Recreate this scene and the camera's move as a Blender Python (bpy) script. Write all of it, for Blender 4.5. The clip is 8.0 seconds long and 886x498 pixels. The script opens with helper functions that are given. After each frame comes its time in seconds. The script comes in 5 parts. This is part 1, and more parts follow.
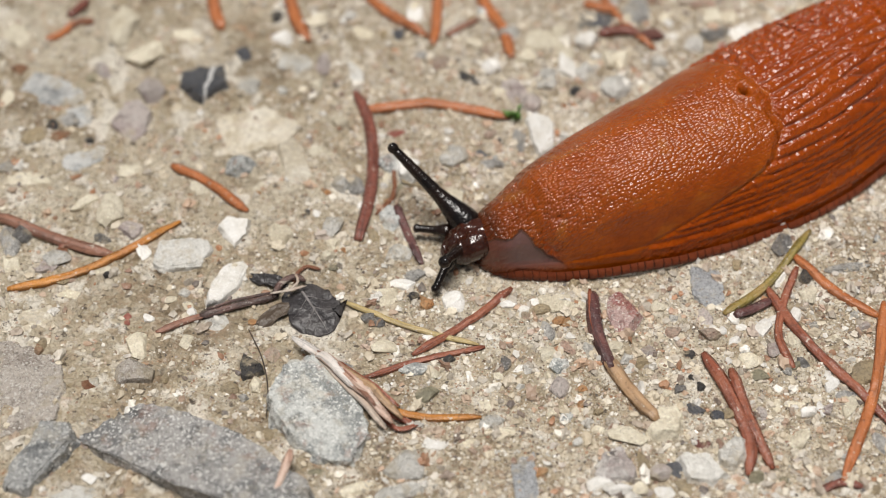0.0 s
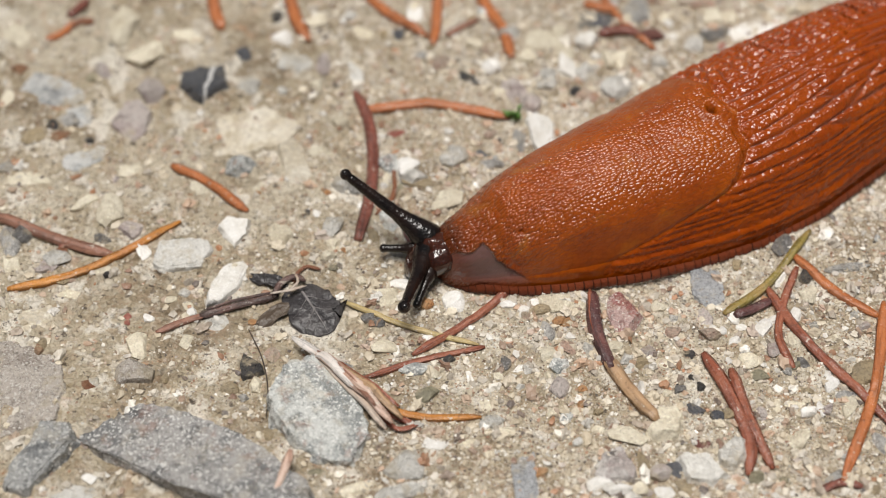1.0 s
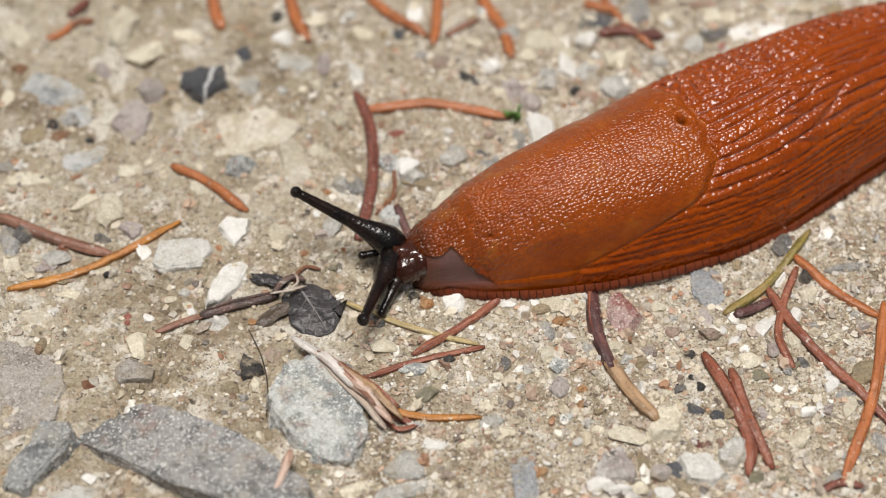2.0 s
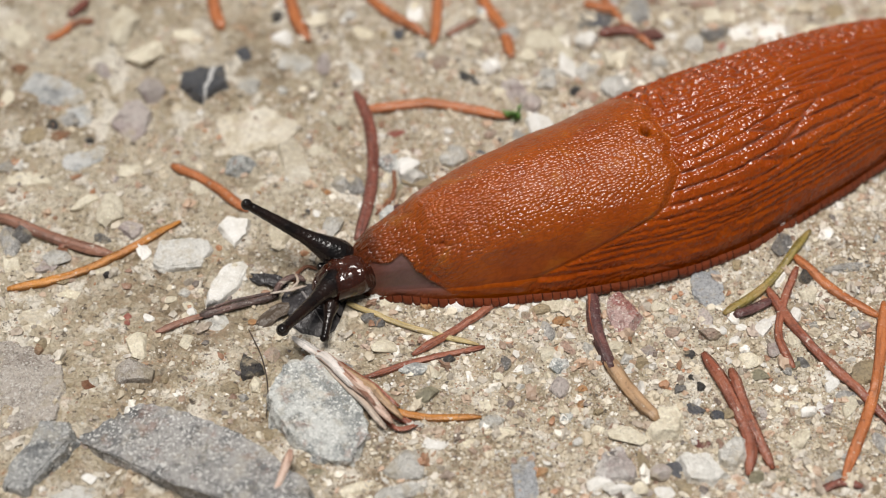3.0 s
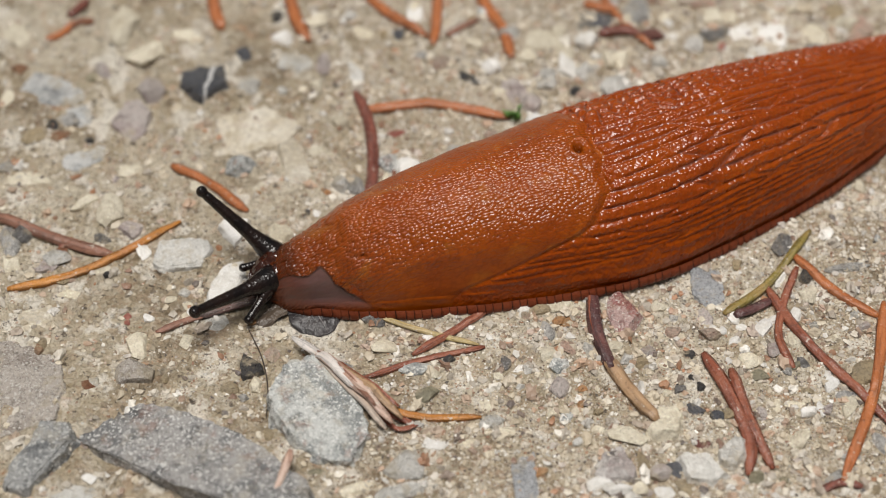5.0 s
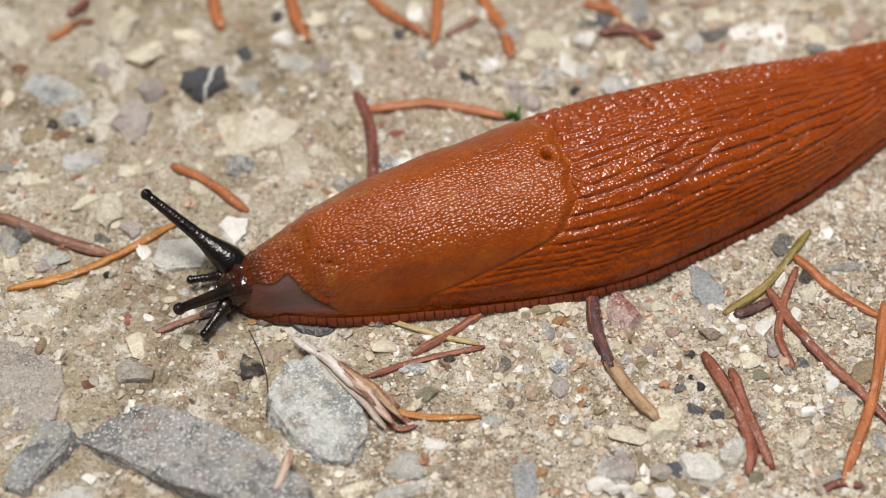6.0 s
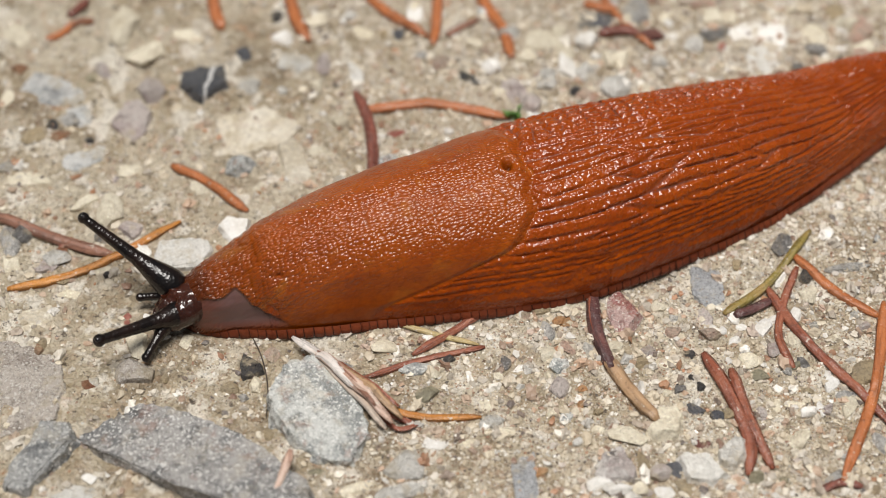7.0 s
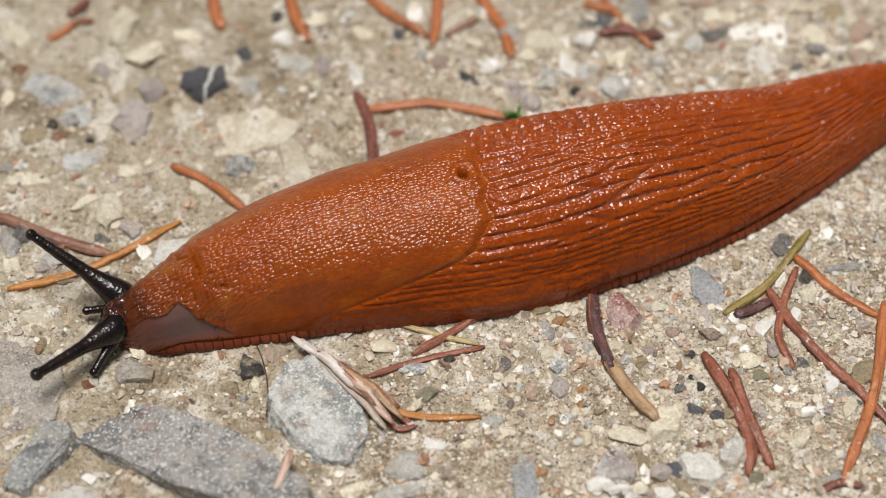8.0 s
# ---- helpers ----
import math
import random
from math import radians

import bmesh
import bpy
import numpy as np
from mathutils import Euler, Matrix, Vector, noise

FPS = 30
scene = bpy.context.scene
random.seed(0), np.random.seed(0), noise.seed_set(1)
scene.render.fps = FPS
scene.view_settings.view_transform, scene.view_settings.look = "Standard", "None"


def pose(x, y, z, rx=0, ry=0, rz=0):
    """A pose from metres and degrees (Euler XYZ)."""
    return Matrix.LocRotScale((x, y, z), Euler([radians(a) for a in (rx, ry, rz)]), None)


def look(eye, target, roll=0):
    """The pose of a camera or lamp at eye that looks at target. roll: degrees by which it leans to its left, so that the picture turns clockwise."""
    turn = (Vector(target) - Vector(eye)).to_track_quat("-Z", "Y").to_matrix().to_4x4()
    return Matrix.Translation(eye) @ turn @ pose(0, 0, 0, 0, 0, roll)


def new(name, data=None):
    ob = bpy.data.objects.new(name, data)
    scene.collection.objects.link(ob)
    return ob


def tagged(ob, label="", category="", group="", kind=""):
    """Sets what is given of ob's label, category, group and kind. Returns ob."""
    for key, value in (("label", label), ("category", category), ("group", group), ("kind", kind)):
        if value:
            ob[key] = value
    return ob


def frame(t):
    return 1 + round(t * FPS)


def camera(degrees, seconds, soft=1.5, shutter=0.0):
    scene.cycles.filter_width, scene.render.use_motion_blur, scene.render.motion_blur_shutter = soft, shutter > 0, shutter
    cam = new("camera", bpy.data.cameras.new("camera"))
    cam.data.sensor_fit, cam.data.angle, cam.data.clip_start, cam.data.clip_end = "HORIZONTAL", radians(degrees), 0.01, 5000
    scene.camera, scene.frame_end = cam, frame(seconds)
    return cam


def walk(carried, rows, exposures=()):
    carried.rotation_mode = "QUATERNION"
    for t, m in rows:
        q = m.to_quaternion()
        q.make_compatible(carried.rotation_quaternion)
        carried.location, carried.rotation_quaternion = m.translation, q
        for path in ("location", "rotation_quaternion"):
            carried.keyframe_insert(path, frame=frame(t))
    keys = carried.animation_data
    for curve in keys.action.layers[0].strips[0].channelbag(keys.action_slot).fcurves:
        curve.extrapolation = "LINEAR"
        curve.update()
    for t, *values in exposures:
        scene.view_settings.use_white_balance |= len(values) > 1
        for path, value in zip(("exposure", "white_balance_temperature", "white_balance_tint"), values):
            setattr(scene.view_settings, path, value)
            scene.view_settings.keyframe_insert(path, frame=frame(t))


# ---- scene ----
cam = camera(28.0, 8.0, soft=1.0)
EYE = (0.0, -0.12888, 0.15359)
cam.data.dof.use_dof = True
cam.data.dof.focus_distance = 0.191
cam.data.dof.aperture_fstop = 15.0
walk(cam, [(0.0, look(EYE, (0, 0, 0))), (8.0, look(EYE, (0, 0, 0)))], exposures=[(0.0, 0.0), (3.0, 0.03), (3.6, 0.03), (4.0, -0.13), (4.5, -0.21), (4.8, -0.2), (5.7, -0.01), (6.5, 0.02), (8.0, 0.0)])

MM = 0.001

# ---- overcast daylight: a broad veiled sun and a pale sky ----
SUN_ELEVATION, SUN_TURN = radians(87), radians(215)
world = bpy.data.worlds.new("overcast_sky")
scene.world = world
world.use_nodes = True
wn = world.node_tree.nodes
sky = wn.new("ShaderNodeTexSky")
sky.sky_type, sky.sun_disc = "NISHITA", False
sky.sun_elevation, sky.sun_rotation = SUN_ELEVATION, SUN_TURN
sky.air_density, sky.dust_density = 1.0, 6.0
veil = wn.new("ShaderNodeHueSaturation")
veil.inputs["Saturation"].default_value = 0.25
world.node_tree.links.new(sky.outputs[0], veil.inputs["Color"])
world.node_tree.links.new(veil.outputs[0], wn["Background"].inputs["Color"])
wn["Background"].inputs["Strength"].default_value = 0.034
sun = new("sun", bpy.data.lights.new("sun", "SUN"))
sun.data.energy, sun.data.angle, sun.data.color = 3.7, radians(28), (1.0, 0.96, 0.91)
SUN_FROM = Vector((math.sin(SUN_TURN) * math.cos(SUN_ELEVATION), math.cos(SUN_TURN) * math.cos(SUN_ELEVATION), math.sin(SUN_ELEVATION)))
sun.matrix_world = look(SUN_FROM, (0, 0, 0))


# ---- materials ----
def graph(name, rough=0.5, gloss=0.5):
    m = bpy.data.materials.new(name)
    m.use_nodes = True
    n = m.node_tree.nodes
    p = n["Principled BSDF"]
    p.inputs["Roughness"].default_value = rough
    p.inputs["Specular IOR Level"].default_value = gloss
    return m, n, m.node_tree.links.new, p


def noise_node(n, link, where, scale, detail=4.0, rough=0.55):
    t = n.new("ShaderNodeTexNoise")
    t.inputs["Scale"].default_value, t.inputs["Detail"].default_value, t.inputs["Roughness"].default_value = scale, detail, rough
    link(where, t.inputs["Vector"])
    return t.outputs["Fac"]


def cells_node(n, link, where, scale, feature="F1"):
    t = n.new("ShaderNodeTexVoronoi")
    t.feature = feature
    t.inputs["Scale"].default_value = scale
    link(where, t.inputs["Vector"])
    return t


def ramp_node(n, link, fac, *stops):
    r = n.new("ShaderNodeValToRGB")
    e = r.color_ramp.elements
    while len(e) < len(stops):
        e.new(0.5)
    for k, (at, c) in enumerate(stops):
        e[k].position, e[k].color = at, (*c, 1)
    link(fac, r.inputs["Fac"])
    return r.outputs["Color"]


def level(n, link, fac, a, b, lo=0.0, hi=1.0):
    r = n.new("ShaderNodeMapRange")
    r.inputs["From Min"].default_value, r.inputs["From Max"].default_value = a, b
    r.inputs["To Min"].default_value, r.inputs["To Max"].default_value = lo, hi
    link(fac, r.inputs["Value"])
    return r.outputs[0]


def mix_node(n, link, fac, a, b, how="MIX"):
    m = n.new("ShaderNodeMix")
    m.data_type, m.blend_type = "RGBA", how
    for value, socket in ((fac, m.inputs[0]), (a, m.inputs[6]), (b, m.inputs[7])):
        if isinstance(value, (int, float)):
            socket.default_value = value
        elif isinstance(value, tuple):
            socket.default_value = (*value, 1)
        else:
            link(value, socket)
    return m.outputs[2]


def bump_node(n, link, height, distance, strength=1.0, under=None):
    b = n.new("ShaderNodeBump")
    b.inputs["Distance"].default_value, b.inputs["Strength"].default_value = distance, strength
    link(height, b.inputs["Height"])
    if under is not None:
        link(under, b.inputs["Normal"])
    return b.outputs[0]


def tint(c, k):
    return tuple(min(1.0, v * k) for v in c)


def stone_material(name, base, second, rough=0.5, speck=None, scale=600.0, pit=0.45, soil=0.6, cloud=None, rust=0.0, relief=1.0, vein=False):
    """base and second in soft patches; speck: sparse crystals, and on slate the sparkle painted on; cloud: pale
    mottling; soil: clay that clings to it.
    """
    m, n, link, p = graph(name, rough, 0.5)
    where = n.new("ShaderNodeTexCoord").outputs["Object"]
    info = n.new("ShaderNodeObjectInfo")
    add = n.new("ShaderNodeVectorMath")
    link(where, add.inputs[0])
    link(info.outputs["Random"], add.inputs[1])
    where = add.outputs[0]
    big = noise_node(n, link, where, scale * 0.75, 6, 0.66)
    fine = noise_node(n, link, where, scale * 5, 6, 0.72)
    c = mix_node(n, link, level(n, link, big, 0.4, 0.6), base, second)
    if cloud:
        drift = noise_node(n, link, where, scale * 0.5, 8, 0.74)
        c = mix_node(n, link, level(n, link, drift, 0.44, 0.51, 0, 0.9), c, cloud)
        dark = noise_node(n, link, where, scale * 1.1, 6, 0.7)
        c = mix_node(n, link, level(n, link, dark, 0.46, 0.34, 0, 0.8), c, tint(base, 0.5))
    c = mix_node(n, link, level(n, link, fine, 0.48, 0.34, 0.0, 0.5 if cloud else 0.85), c, tint(base, pit))
    c = mix_node(n, link, level(n, link, fine, 0.54, 0.64, 0.0, 0.4 if cloud else 0.6), c, tint(base, 1.35))
    if speck:
        grains = noise_node(n, link, where, scale * 6, 3, 0.6)
        c = mix_node(n, link, level(n, link, grains, 0.56, 0.61, 0, 0.9), c, speck)
    if rust:
        stain = noise_node(n, link, where, scale * 0.8, 6, 0.65)
        c = mix_node(n, link, level(n, link, stain, 0.57, 0.68, 0, rust), c, (0.3, 0.15, 0.1))
    if vein:
        split = n.new("ShaderNodeSeparateXYZ")
        link(n.new("ShaderNodeTexCoord").outputs["Object"], split.inputs[0])
        bent = n.new("ShaderNodeMath")
        bent.operation = "MULTIPLY_ADD"
        bent.inputs[1].default_value = 0.0022
        link(noise_node(n, link, where, 260, 3), bent.inputs[0])
        link(split.outputs["X"], bent.inputs[2])
        near = n.new("ShaderNodeMath")
        near.operation = "COMPARE"
        near.inputs[1].default_value, near.inputs[2].default_value = 0.0021, 0.00022
        link(bent.outputs[0], near.inputs[0])
        c = mix_node(n, link, level(n, link, near.outputs[0], 0, 1, 0, 0.85), c, (0.75, 0.74, 0.72))
    # clay clinging in patches
    clay = noise_node(n, link, where, scale * 0.6, 7, 0.74)
    c = mix_node(n, link, level(n, link, clay, 0.52, 0.62, 0.0, soil), c, (0.5, 0.42, 0.29))
    val = n.new("ShaderNodeHueSaturation")
    link(level(n, link, info.outputs["Random"], 0, 1, 0.85, 1.12), val.inputs["Value"])
    link(c, val.inputs["Color"])
    link(val.outputs[0], p.inputs["Base Color"])
    link(level(n, link, fine, 0.3, 0.7, rough - 0.15, rough + 0.15), p.inputs["Roughness"])
    b = bump_node(n, link, fine, 0.0004 * relief)
    b = bump_node(n, link, big, 0.0009 * relief, 1.0, b)
    link(b, p.inputs["Normal"])
    return m


STONE = {
    "white": stone_material("white_limestone", (0.84, 0.82, 0.78), (0.74, 0.71, 0.65), 0.55, pit=0.8, soil=0.15, relief=0.45),
    "limestone": stone_material("pale_limestone", (0.78, 0.76, 0.71), (0.68, 0.66, 0.61), 0.6, pit=0.66, soil=0.45, relief=0.6),
    "cream": stone_material("cream_limestone", (0.82, 0.75, 0.6), (0.7, 0.62, 0.47), 0.55, pit=0.66, soil=0.45, relief=0.7),
    "pale": stone_material("pale_grey_stone", (0.6, 0.58, 0.53), (0.48, 0.46, 0.42), 0.42, cloud=(0.76, 0.74, 0.69)),
    "grey": stone_material("grey_stone", (0.3, 0.29, 0.27), (0.22, 0.21, 0.2), 0.4, (0.6, 0.58, 0.55), cloud=(0.5, 0.485, 0.46)),
    "bluegrey": stone_material("blue_grey_stone", (0.5, 0.51, 0.52), (0.4, 0.41, 0.43), 0.3),
    "granite": stone_material("mottled_granite", (0.27, 0.285, 0.28), (0.38, 0.392, 0.385), 0.22, (0.82, 0.82, 0.79), scale=520.0, soil=0.3, cloud=(0.68, 0.69, 0.66), rust=0.6, relief=0.7),
    "darkgrey": stone_material("dark_grey_stone", (0.14, 0.135, 0.13), (0.2, 0.19, 0.18), 0.4, (0.35, 0.34, 0.33)),
    "slate": stone_material("dark_slate", (0.1, 0.105, 0.12), (0.16, 0.16, 0.17), 0.4),
    "slate2": stone_material("grey_slate", (0.2, 0.202, 0.204), (0.29, 0.287, 0.28), 0.22, (0.85, 0.84, 0.81), scale=480.0, pit=0.4, soil=0.25, cloud=(0.5, 0.48, 0.46), rust=0.5, relief=0.8),
    "darkslate": stone_material("wet_dark_slate", (0.15, 0.155, 0.158), (0.21, 0.213, 0.212), 0.24, (0.6, 0.6, 0.58), scale=480.0, soil=0.2, cloud=(0.33, 0.33, 0.32), relief=0.6),
    "pinkwhite": stone_material("pinkish_white_stone", (0.62, 0.55, 0.52), (0.5, 0.42, 0.4), 0.4, soil=0.3, cloud=(0.8, 0.76, 0.72)),
    "mottled": stone_material("clay_smeared_blue_grey_stone", (0.4, 0.415, 0.43), (0.5, 0.51, 0.5), 0.35, soil=0.8, cloud=(0.72, 0.71, 0.68), scale=420.0),
    "veined": stone_material("veined_slate", (0.06, 0.063, 0.072), (0.11, 0.112, 0.12), 0.35, soil=0.15, vein=True),
    "dark": stone_material("black_stone", (0.035, 0.033, 0.035), (0.08, 0.075, 0.07), 0.35),
    "mauve": stone_material("mauve_stone", (0.52, 0.43, 0.41), (0.36, 0.29, 0.28), 0.42, (0.62, 0.58, 0.54), cloud=(0.62, 0.55, 0.51), rust=0.3),
    "pink": stone_material("pink_stone", (0.55, 0.36, 0.28), (0.5, 0.42, 0.34), 0.5),
    "red": stone_material("red_stone", (0.42, 0.13, 0.1), (0.4, 0.2, 0.15), 0.4),
    "redgranite": stone_material("red_granite", (0.42, 0.18, 0.15), (0.34, 0.13, 0.12), 0.3, (0.75, 0.68, 0.64), cloud=(0.6, 0.44, 0.41), soil=0.25),
    "darkred": stone_material("dark_red_stone", (0.17, 0.06, 0.05), (0.22, 0.1, 0.08), 0.4),
    "orange": stone_material("orange_stone", (0.52, 0.24, 0.09), (0.48, 0.3, 0.16), 0.4),
    "rust": stone_material("rusty_crumb", (0.25, 0.1, 0.05), (0.32, 0.18, 0.1), 0.5),
    "tan": stone_material("tan_stone", (0.46, 0.36, 0.22), (0.38, 0.31, 0.21), 0.5),
    "olive": stone_material("olive_grey_stone", (0.34, 0.31, 0.21), (0.28, 0.26, 0.19), 0.45),
    "chalk": stone_material("chalky_slab", (0.78, 0.72, 0.61), (0.62, 0.54, 0.41), 0.45, pit=0.6, scale=330.0, soil=0.9, rust=0.3),
    "clay": stone_material("clay_coated_stone", (0.45, 0.395, 0.345), (0.36, 0.305, 0.265), 0.3, (0.78, 0.75, 0.7), cloud=(0.6, 0.54, 0.48), soil=0.6),
}
SAID = {
    "white": "white chalky limestone chip", "limestone": "pale limestone fragment", "cream": "cream limestone pebble",
    "pale": "pale grey pebble", "grey": "grey speckled pebble", "bluegrey": "smooth blue-grey pebble",
    "granite": "grey and white speckled granite pebble", "darkgrey": "dark grey stone chip", "slate": "dark slate chip",
    "slate2": "smooth grey slate stone", "dark": "small black stone chip", "mauve": "mauve-brown pebble",
    "pink": "pinkish pebble", "red": "small red stone chip", "redgranite": "red and white granite pebble",
    "darkred": "dark red flat pebble", "orange": "small orange pebble", "rust": "rusty brown crumb", "tan": "tan sandstone pebble",
    "olive": "olive-grey pebble", "chalk": "clay-smeared limestone slab", "mottled": "clay-smeared pale blue-grey stone", "veined": "dark slate with a white vein", "clay": "clay-coated flat stone",
}


def ground_material():
    m, n, link, p = graph("damp_sandy_clay", 0.5, 0.5)
    where = n.new("ShaderNodeTexCoord").outputs["Object"]
    wide = noise_node(n, link, where, 48, 5, 0.6)
    mid = noise_node(n, link, where, 230, 6, 0.62)
    fine = noise_node(n, link, where, 1500, 5, 0.7)
    c = ramp_node(n, link, wide, (0.36, (0.22, 0.165, 0.1)), (0.48, (0.43, 0.355, 0.24)), (0.62, (0.6, 0.535, 0.41)))
    # hollows damp and darkened, crests paled: relief shading put into the colour
    c = mix_node(n, link, level(n, link, mid, 0.5, 0.68, 0, 0.75), c, (0.7, 0.64, 0.53))
    c = mix_node(n, link, level(n, link, mid, 0.46, 0.32, 0, 0.8), c, (0.2, 0.145, 0.085))
    c = mix_node(n, link, level(n, link, fine, 0.52, 0.72, 0, 0.7), c, (0.76, 0.7, 0.59))
    c = mix_node(n, link, level(n, link, fine, 0.46, 0.3, 0, 0.75), c, (0.16, 0.115, 0.07))
    # sand grains of several colours
    sand = cells_node(n, link, where, 1500)
    hue = ramp_node(n, link, sand.outputs["Color"], (0.0, (0.8, 0.76, 0.67)), (0.25, (0.56, 0.47, 0.34)), (0.5, (0.4, 0.32, 0.22)), (0.72, (0.5, 0.34, 0.22)), (0.88, (0.13, 0.11, 0.1)))
    c = mix_node(n, link, level(n, link, noise_node(n, link, where, 420, 3), 0.42, 0.62, 0.1, 0.6), c, hue)
    # rusty crumbs, chalky smears, and dark specks painted as the shade of small pits
    rusty = noise_node(n, link, where, 420, 5, 0.7)
    c = mix_node(n, link, level(n, link, rusty, 0.6, 0.67, 0, 0.7), c, (0.46, 0.19, 0.07))
    chalk = noise_node(n, link, where, 210, 7, 0.68)
    c = mix_node(n, link, level(n, link, chalk, 0.54, 0.6, 0, 0.8), c, (0.84, 0.79, 0.69))
    pit_shade = noise_node(n, link, where, 1000, 4, 0.6)
    c = mix_node(n, link, level(n, link, pit_shade, 0.61, 0.67, 0, 0.85), c, (0.07, 0.05, 0.035))
    link(c, p.inputs["Base Color"])
    link(level(n, link, mid, 0.35, 0.65, 0.24, 0.62), p.inputs["Roughness"])
    b = bump_node(n, link, sand.outputs["Distance"], 0.0004, 1.0)
    b = bump_node(n, link, fine, 0.0006, 1.0, b)
    b = bump_node(n, link, mid, 0.0012, 1.0, b)
    link(b, p.inputs["Normal"])
    return m


def grit_material():
    m, n, link, p = graph("mixed_grit", 0.32, 0.5)
    r = n.new("ShaderNodeNewGeometry").outputs["Random Per Island"]
    where = n.new("ShaderNodeTexCoord").outputs["Object"]
    c = ramp_node(n, link, r, (0.0, (0.88, 0.86, 0.81)), (0.1, (0.7, 0.63, 0.5)), (0.28, (0.54, 0.46, 0.34)), (0.48, (0.66, 0.61, 0.53)), (0.64, (0.36, 0.32, 0.27)), (0.76, (0.54, 0.37, 0.26)), (0.85, (0.1, 0.095, 0.095)), (0.9, (0.42, 0.2, 0.1)), (0.95, (0.62, 0.6, 0.56)))
    f = noise_node(n, link, where, 2600, 4)
    c = mix_node(n, link, level(n, link, f, 0.4, 0.75, 0, 0.4), c, (0.46, 0.38, 0.28))
    link(c, p.inputs["Base Color"])
    link(bump_node(n, link, f, 0.0002), p.inputs["Normal"])
    return m


def sand_material():
    m, n, link, p = graph("quartz_sand", 0.2, 0.6)
    r = n.new("ShaderNodeNewGeometry").outputs["Random Per Island"]
    where = n.new("ShaderNodeTexCoord").outputs["Object"]
    c = ramp_node(n, link, r, (0.0, (0.9, 0.88, 0.84)), (0.14, (0.72, 0.65, 0.53)), (0.28, (0.5, 0.42, 0.31)), (0.4, (0.78, 0.73, 0.64)), (0.58, (0.3, 0.25, 0.19)), (0.72, (0.44, 0.34, 0.25)), (0.84, (0.11, 0.1, 0.09)), (0.9, (0.38, 0.21, 0.12)), (0.95, (0.6, 0.58, 0.54)))
    f = noise_node(n, link, where, 3200, 3)
    c = mix_node(n, link, level(n, link, f, 0.4, 0.75, 0, 0.3), c, (0.36, 0.3, 0.22))
    link(c, p.inputs["Base Color"])
    return m


def plant_material(name, base, second, rough=0.45):
    m, n, link, p = graph(name, rough, 0.5)
    tex = n.new("ShaderNodeTexCoord")
    uv, where = tex.outputs["UV"], tex.outputs["Object"]
    stretch = n.new("ShaderNodeMapping")
    stretch.inputs["Scale"].default_value = (0.12, 1.0, 1.0)
    link(uv, stretch.inputs["Vector"])
    fibre = noise_node(n, link, stretch.outputs[0], 1.6, 4, 0.6)
    blotch = noise_node(n, link, where, 260, 4, 0.6)
    c = mix_node(n, link, level(n, link, blotch, 0.35, 0.65), base, second)
    c = mix_node(n, link, level(n, link, fibre, 0.48, 0.62, 0, 0.7), c, tint(base, 0.45))
    c = mix_node(n, link, level(n, link, fibre, 0.45, 0.3, 0, 0.5), c, tint(second, 1.5))
    spots = noise_node(n, link, where, 1100, 4, 0.65)
    c = mix_node(n, link, level(n, link, spots, 0.58, 0.68, 0, 0.7), c, tint(base, 0.3))
    dust = noise_node(n, link, where, 1900, 3, 0.5)
    c = mix_node(n, link, level(n, link, dust, 0.66, 0.7, 0, 0.7), c, (0.55, 0.5, 0.42))
    link(c, p.inputs["Base Color"])
    link(level(n, link, spots, 0.35, 0.65, rough - 0.22, rough + 0.1), p.inputs["Roughness"])
    b = bump_node(n, link, fibre, 0.00022)
    link(bump_node(n, link, spots, 0.0002, 1.0, b), p.inputs["Normal"])
    return m


NEEDLE = {
    "orange": plant_material("orange_needle", (0.47, 0.16, 0.055), (0.38, 0.13, 0.05), 0.4),
    "amber": plant_material("amber_needle", (0.56, 0.24, 0.05), (0.42, 0.17, 0.05), 0.35),
    "darkred": plant_material("dark_red_needle", (0.16, 0.055, 0.04), (0.24, 0.085, 0.06), 0.4),
    "brown": plant_material("brown_needle", (0.23, 0.11, 0.075), (0.3, 0.15, 0.1), 0.45),
    "red": plant_material("red_brown_needle", (0.25, 0.08, 0.05), (0.32, 0.12, 0.07), 0.33),
    "straw": plant_material("straw_needle", (0.5, 0.38, 0.19), (0.4, 0.31, 0.13), 0.35),
    "olive": plant_material("olive_needle", (0.25, 0.2, 0.055), (0.32, 0.22, 0.08), 0.35),
    "pinkish": plant_material("faded_needle", (0.46, 0.25, 0.17), (0.62, 0.5, 0.42), 0.45),
    "fibre": plant_material("bleached_fibre", (0.62, 0.55, 0.48), (0.48, 0.36, 0.28), 0.5),
    "bleached": plant_material("bleached_tip", (0.74, 0.7, 0.66), (0.62, 0.55, 0.5), 0.45),
    "purple": plant_material("dark_purple_needle", (0.09, 0.045, 0.045), (0.18, 0.08, 0.07), 0.3),
    "bark": plant_material("pale_bark_sliver", (0.36, 0.22, 0.12), (0.44, 0.29, 0.17), 0.45),
    "stem": plant_material("grey_brown_stem", (0.075, 0.055, 0.05), (0.17, 0.1, 0.085), 0.4),
    "hair": plant_material("dark_fibre", (0.06, 0.045, 0.035), (0.1, 0.07, 0.05), 0.5),
    "rustdark": plant_material("thin_rusty_stalk", (0.25, 0.1, 0.05), (0.2, 0.08, 0.04), 0.45),
}
